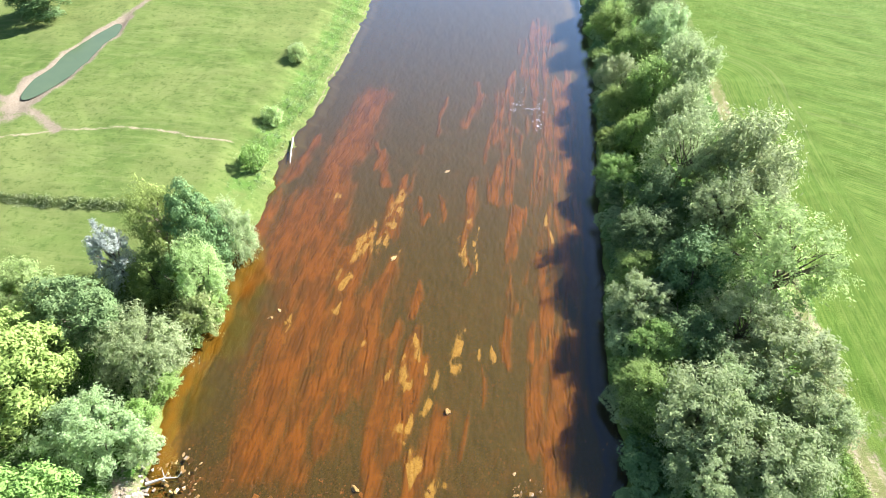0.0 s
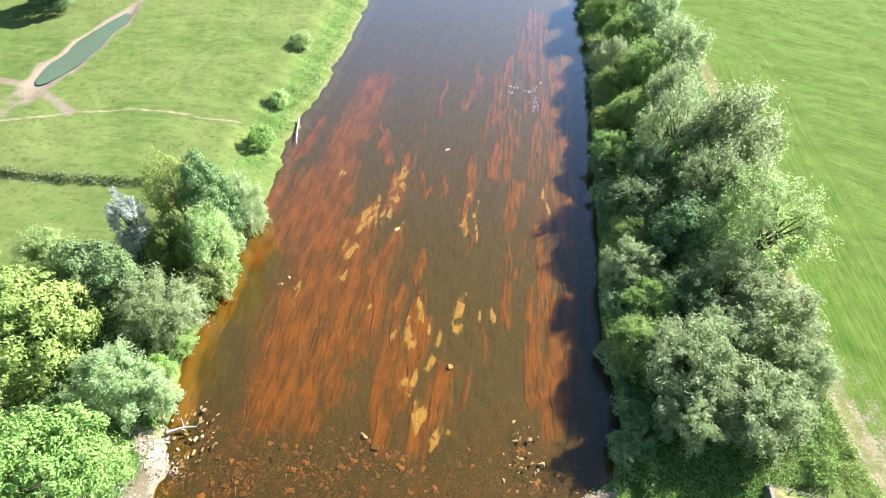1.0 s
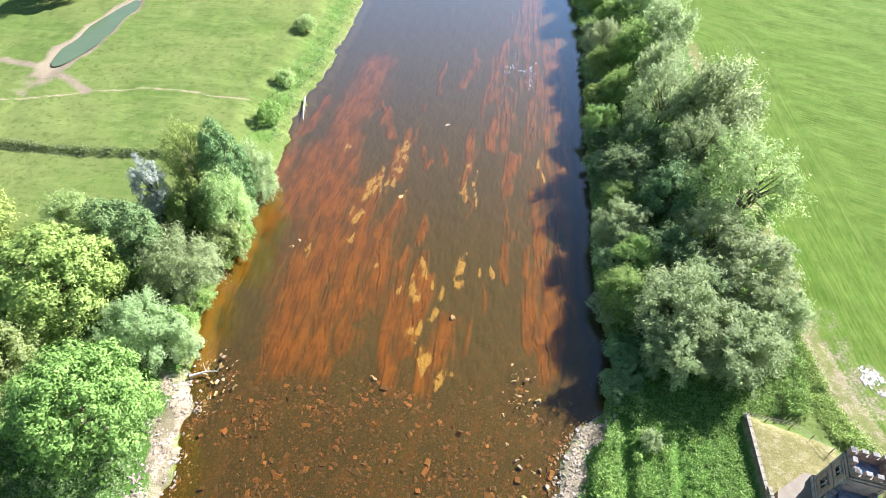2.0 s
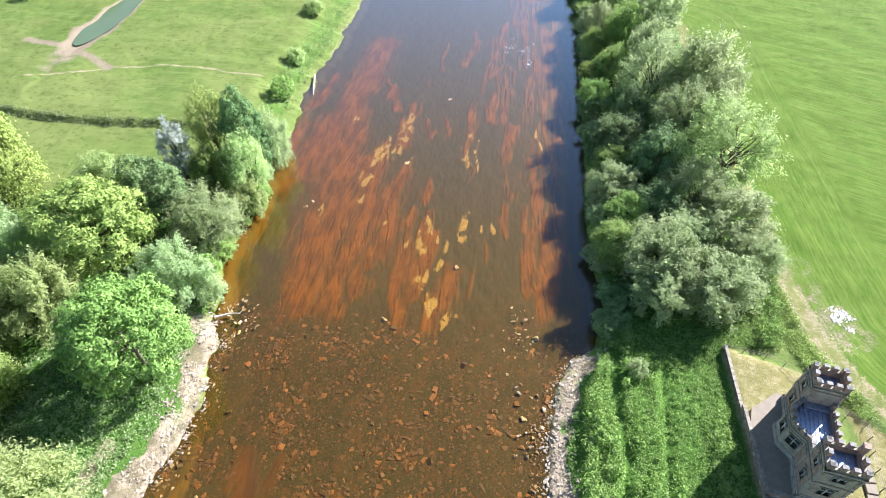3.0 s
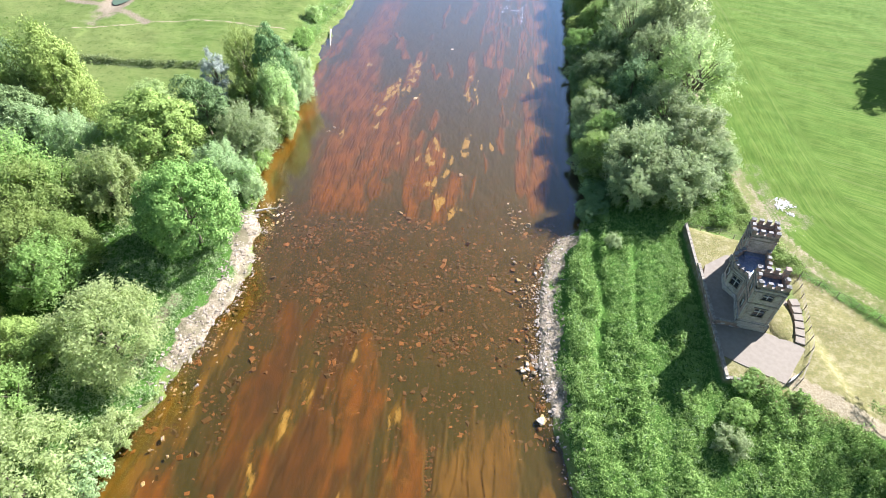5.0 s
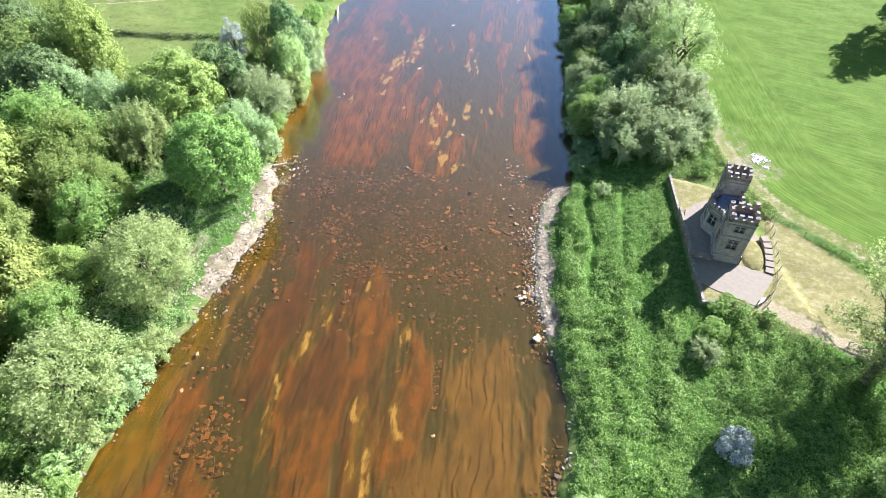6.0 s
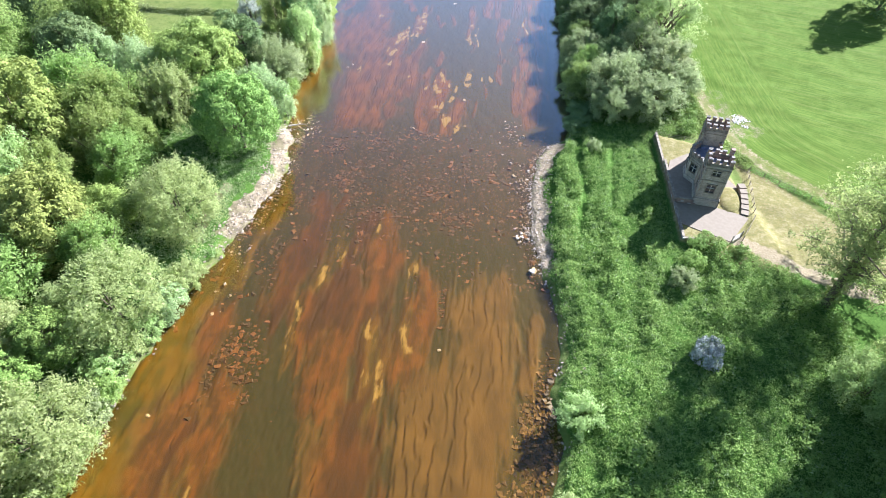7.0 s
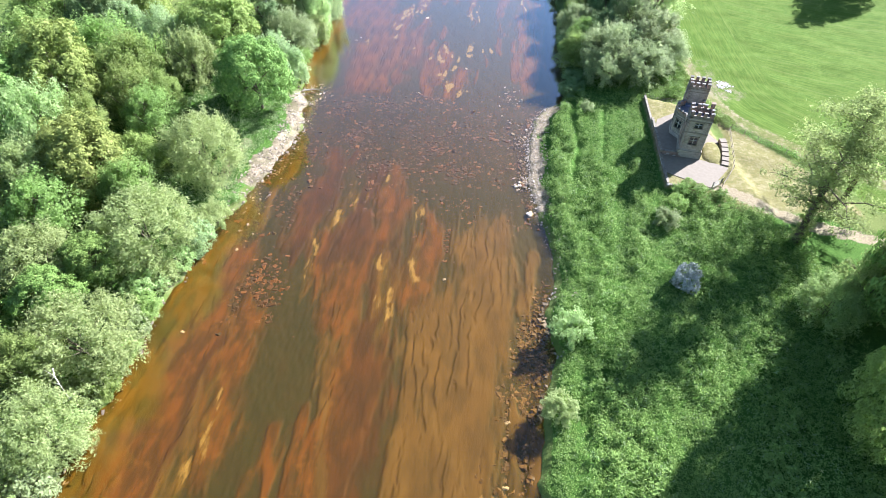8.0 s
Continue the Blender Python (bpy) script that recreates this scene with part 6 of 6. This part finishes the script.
x, y, z, s = scatter(11000, -2, 14, -72, -20, lower_right, 0.16, 1.1, 2.2)
stone_mass("edge_stones", x, y, z + 0.06, s, EDGE_STONE, "brown stones in a strip along the shallow edge", 0.2)
x, y, z, s = scatter(3000, -46, 16, 26, 120, lambda x, y: in_river(x, y) * 0.6, 0.12, 0.5)
stone_mass("bed_cobbles", x, y, z, s, BED_STONE, "scattered small cobbles on the river bed")
x, y, z, s = scatter(3200, -46, 16, -72, -14, lambda x, y: in_river(x, y) * sm(0.45, 0.7, nz(x, y, 5, 9, 44)), 0.12, 0.45)
stone_mass("bed_cobbles", x, y, z, s, BED_STONE, "scattered small cobbles on the river bed")
x, y, z, s = scatter(22000, -50, -28, -60, 30, left_shore, 0.12, 0.7, 3)
stone_mass("shore_stones", x, y, z + 0.04, s, DRY_STONE, "pale dry stones and cobbles along the shingle shore")
x, y, z, s = scatter(12000, 2, 18, -40, 27, right_shore, 0.12, 0.6, 3)
stone_mass("shore_stones", x, y, z + 0.04, s, DRY_STONE, "pale dry stones and cobbles along the shingle shore")
x, y, z, s = scatter(4200, 44, 52, 25, 36, lambda x, y: np.maximum(1 - sm(0.5, 1.0, np.hypot((x - 48.6) / 2.3, (y - 32.6) / 1.6) + 0.7 * (nz(x, y, 1.2, 1.2, 45) - 0.5)), 0.5 * (1 - sm(0.4, 1.0, np.hypot((x - 48.9) / 0.9, (y - 30.2) / 0.7)))), 0.12, 0.42, 1.5)
stone_mass("rubble", x, y, height(x, y) + 0.05, s, WHITE_STONE, "heap of white limestone rubble on bare ground beside the track", 0.35)
x, y, z, s = scatter(120, 38, 54, 24, 40, lambda x, y: 1 - sm(0.6, 1.5, np.hypot((x - 47.5) / 4, (y - 30) / 5)), 0.12, 0.3)
stone_mass("rubble", x, y, height(x, y) + 0.03, s, PALE_STONE, "loose pale stones trodden into bare soil", 0.5)


for cx, cy, rx, ry, many in ((4.6, 26.5, 3.4, 5.0, 160), (6.9, 11.0, 1.8, 3.2, 160), (7.4, 3.0, 1.6, 5.0, 140), (7.6, -2.2, 2.2, 2.6, 200), (-35.6, 23.0, 4.5, 6.5, 210), (5.6, 13.0, 4.0, 8.0, 120), (6.2, 1.0, 3.0, 9.0, 90), (-36.5, -14, 3.5, 10.0, 90)):
    x, y, z, s = scatter(many, cx - rx, cx + rx, cy - ry, cy + ry, heap(cx, cy, rx, ry), 0.14, 0.85, 2.8)
    stone_mass("stone_slabs", x, y, np.maximum(z, -0.12) + 0.07, s, DRY_STONE, "pale angular slabs breaking the surface of the shallows", 0.24)


def boulder(x, y, size, flat, wet=False):
    """One rounded, faceted boulder."""
    bm = bmesh.new()
    bmesh.ops.create_icosphere(bm, subdivisions=2, radius=0.5)
    sx, sy = rng.uniform(0.8, 1.3), rng.uniform(0.6, 0.95)
    off = rng.uniform(0, 50)
    for v in bm.verts:
        k = 0.70 + 0.75 * noise.noise(v.co * 2.1 + Vector((off, 0, 0)))
        v.co = Vector((v.co.x * sx * k, v.co.y * sy * k, max(v.co.z, -0.25) * flat * k)) * size
    mesh = bpy.data.meshes.new("boulder")
    bm.to_mesh(mesh)
    bm.free()
    mesh.materials.append(DRY_STONE if wet else PALE_STONE)
    ob = new("boulder", mesh)
    z = float(bed_level(np.array(x), np.array(y)))
    ob.matrix_basis = Matrix.Translation((x, y, z + 0.22 * size * flat)) @ Matrix.Rotation(rng.uniform(0, 6.28), 4, 'Z')
    return tagged(ob, "brown wet boulder lying in the shallow river" if wet else "pale bleached boulder standing out of the shallow river", "boulder", "boulders in the river")


for x, y, size in ((3.2, 30.7, 1.0), (3.5, 28.2, 0.9), (4.4, 26.1, 1.1), (2.4, 23.2, 1.0), (3.0, 19.4, 0.9), (5.3, 13.2, 1.0), (-36.6, 27.8, 0.8), (-34.1, 27.1, 0.8), (-35.6, 21.3, 1.1),
                   (-34.7, 0.1, 1.0), (-35.2, -4.3, 0.9), (-31.6, -0.5, 0.7), (6.3, 16.3, 0.9), (7.8, 14.7, 1.0), (-4.0, -24.5, 1.0), (-36.9, -21.7, 1.0), (-37.7, -23.2, 0.8), (-38.6, -24.0, 0.7),
                   (-43.0, -21.7, 1.0), (6.0, -14.3, 0.8), (-34.6, -5.3, 0.7), (-37.1, 26.9, 0.8), (6.0, 24.6, 1.0)):
    boulder(x, y, size * rng.uniform(0.5, 0.95), 0.5)
for x, y, size, flat in ((6.7, 25.6, 1.5, 0.5), (8.6, -9.2, 1.5, 0.5), (-38.8, -37.8, 0.8, 0.6), (5.9, -54.3, 0.9, 0.5), (6.0, -46.4, 1.6, 0.25), (-17.5, 62.5, 1.3, 0.4), (-33.0, 48.8, 1.2, 0.4), (-12.0, 84.9, 1.2, 0.4),
                         (-5.6, 37.4, 1.3, 0.5), (-15.0, 26.5, 1.3, 0.4), (-32.2, 50.3, 1.0, 0.4)):
    boulder(x, y, size, flat, wet=size < 1.45)


def dead_limb(name, points, girth, label, twigs=0):
    pieces = [tube(points, [girth * (1 - 0.75 * i / (len(points) - 1)) for i in range(len(points))], 6)]
    for i in range(twigs):
        k = 1 + i % (len(points) - 1)
        p = Vector(points[k])
        pieces.append(tube([p, p + Vector((rng.uniform(-1.2, 1.2), rng.uniform(-1.2, 1.2), rng.uniform(0.1, 0.9)))], [girth * 0.35, girth * 0.06], 4))
    ob = new(name, joined(name, pieces, dead_wood))
    return tagged(ob, label, "driftwood")


dead_limb("log", [(-42.9, 90.2, 0.75), (-42.3, 87.2, 0.45), (-41.7, 84.6, 0.3), (-41.2, 82.9, 0.25)], 0.22, "bleached fallen log lying along the river bank", 2)
dead_limb("dead_branch", [(-46.3, -49.3, 7.6), (-45.2, -50.4, 8.0), (-44.2, -51.2, 7.9), (-42.4, -52.6, 7.4)], 0.09, "bare bleached dead branch among the bank trees", 9)
dead_limb("log", [(-39.0, 23.6, 0.5), (-37.2, 24.6, 0.35), (-35.8, 24.9, 0.25)], 0.2, "pale driftwood trunk stranded on the shingle", 3)

# broken white water over the riffle
fx, fy = rng.normal(2.0, 3.2, 420), rng.normal(104, 5.5, 420)
ok = (nz(fx, fy, 1.3, 2.6, 51) > 0.55) & (np.hypot((fx - 1.6) / 3.6, (fy - 106) / 7) < 1.3)
stone_mass("white_water", fx[ok], fy[ok], fx[ok] * 0 + 0.01, rng.uniform(0.1, 0.3, ok.sum()), foam, "flecks of white broken water over a riffle", 0.12)
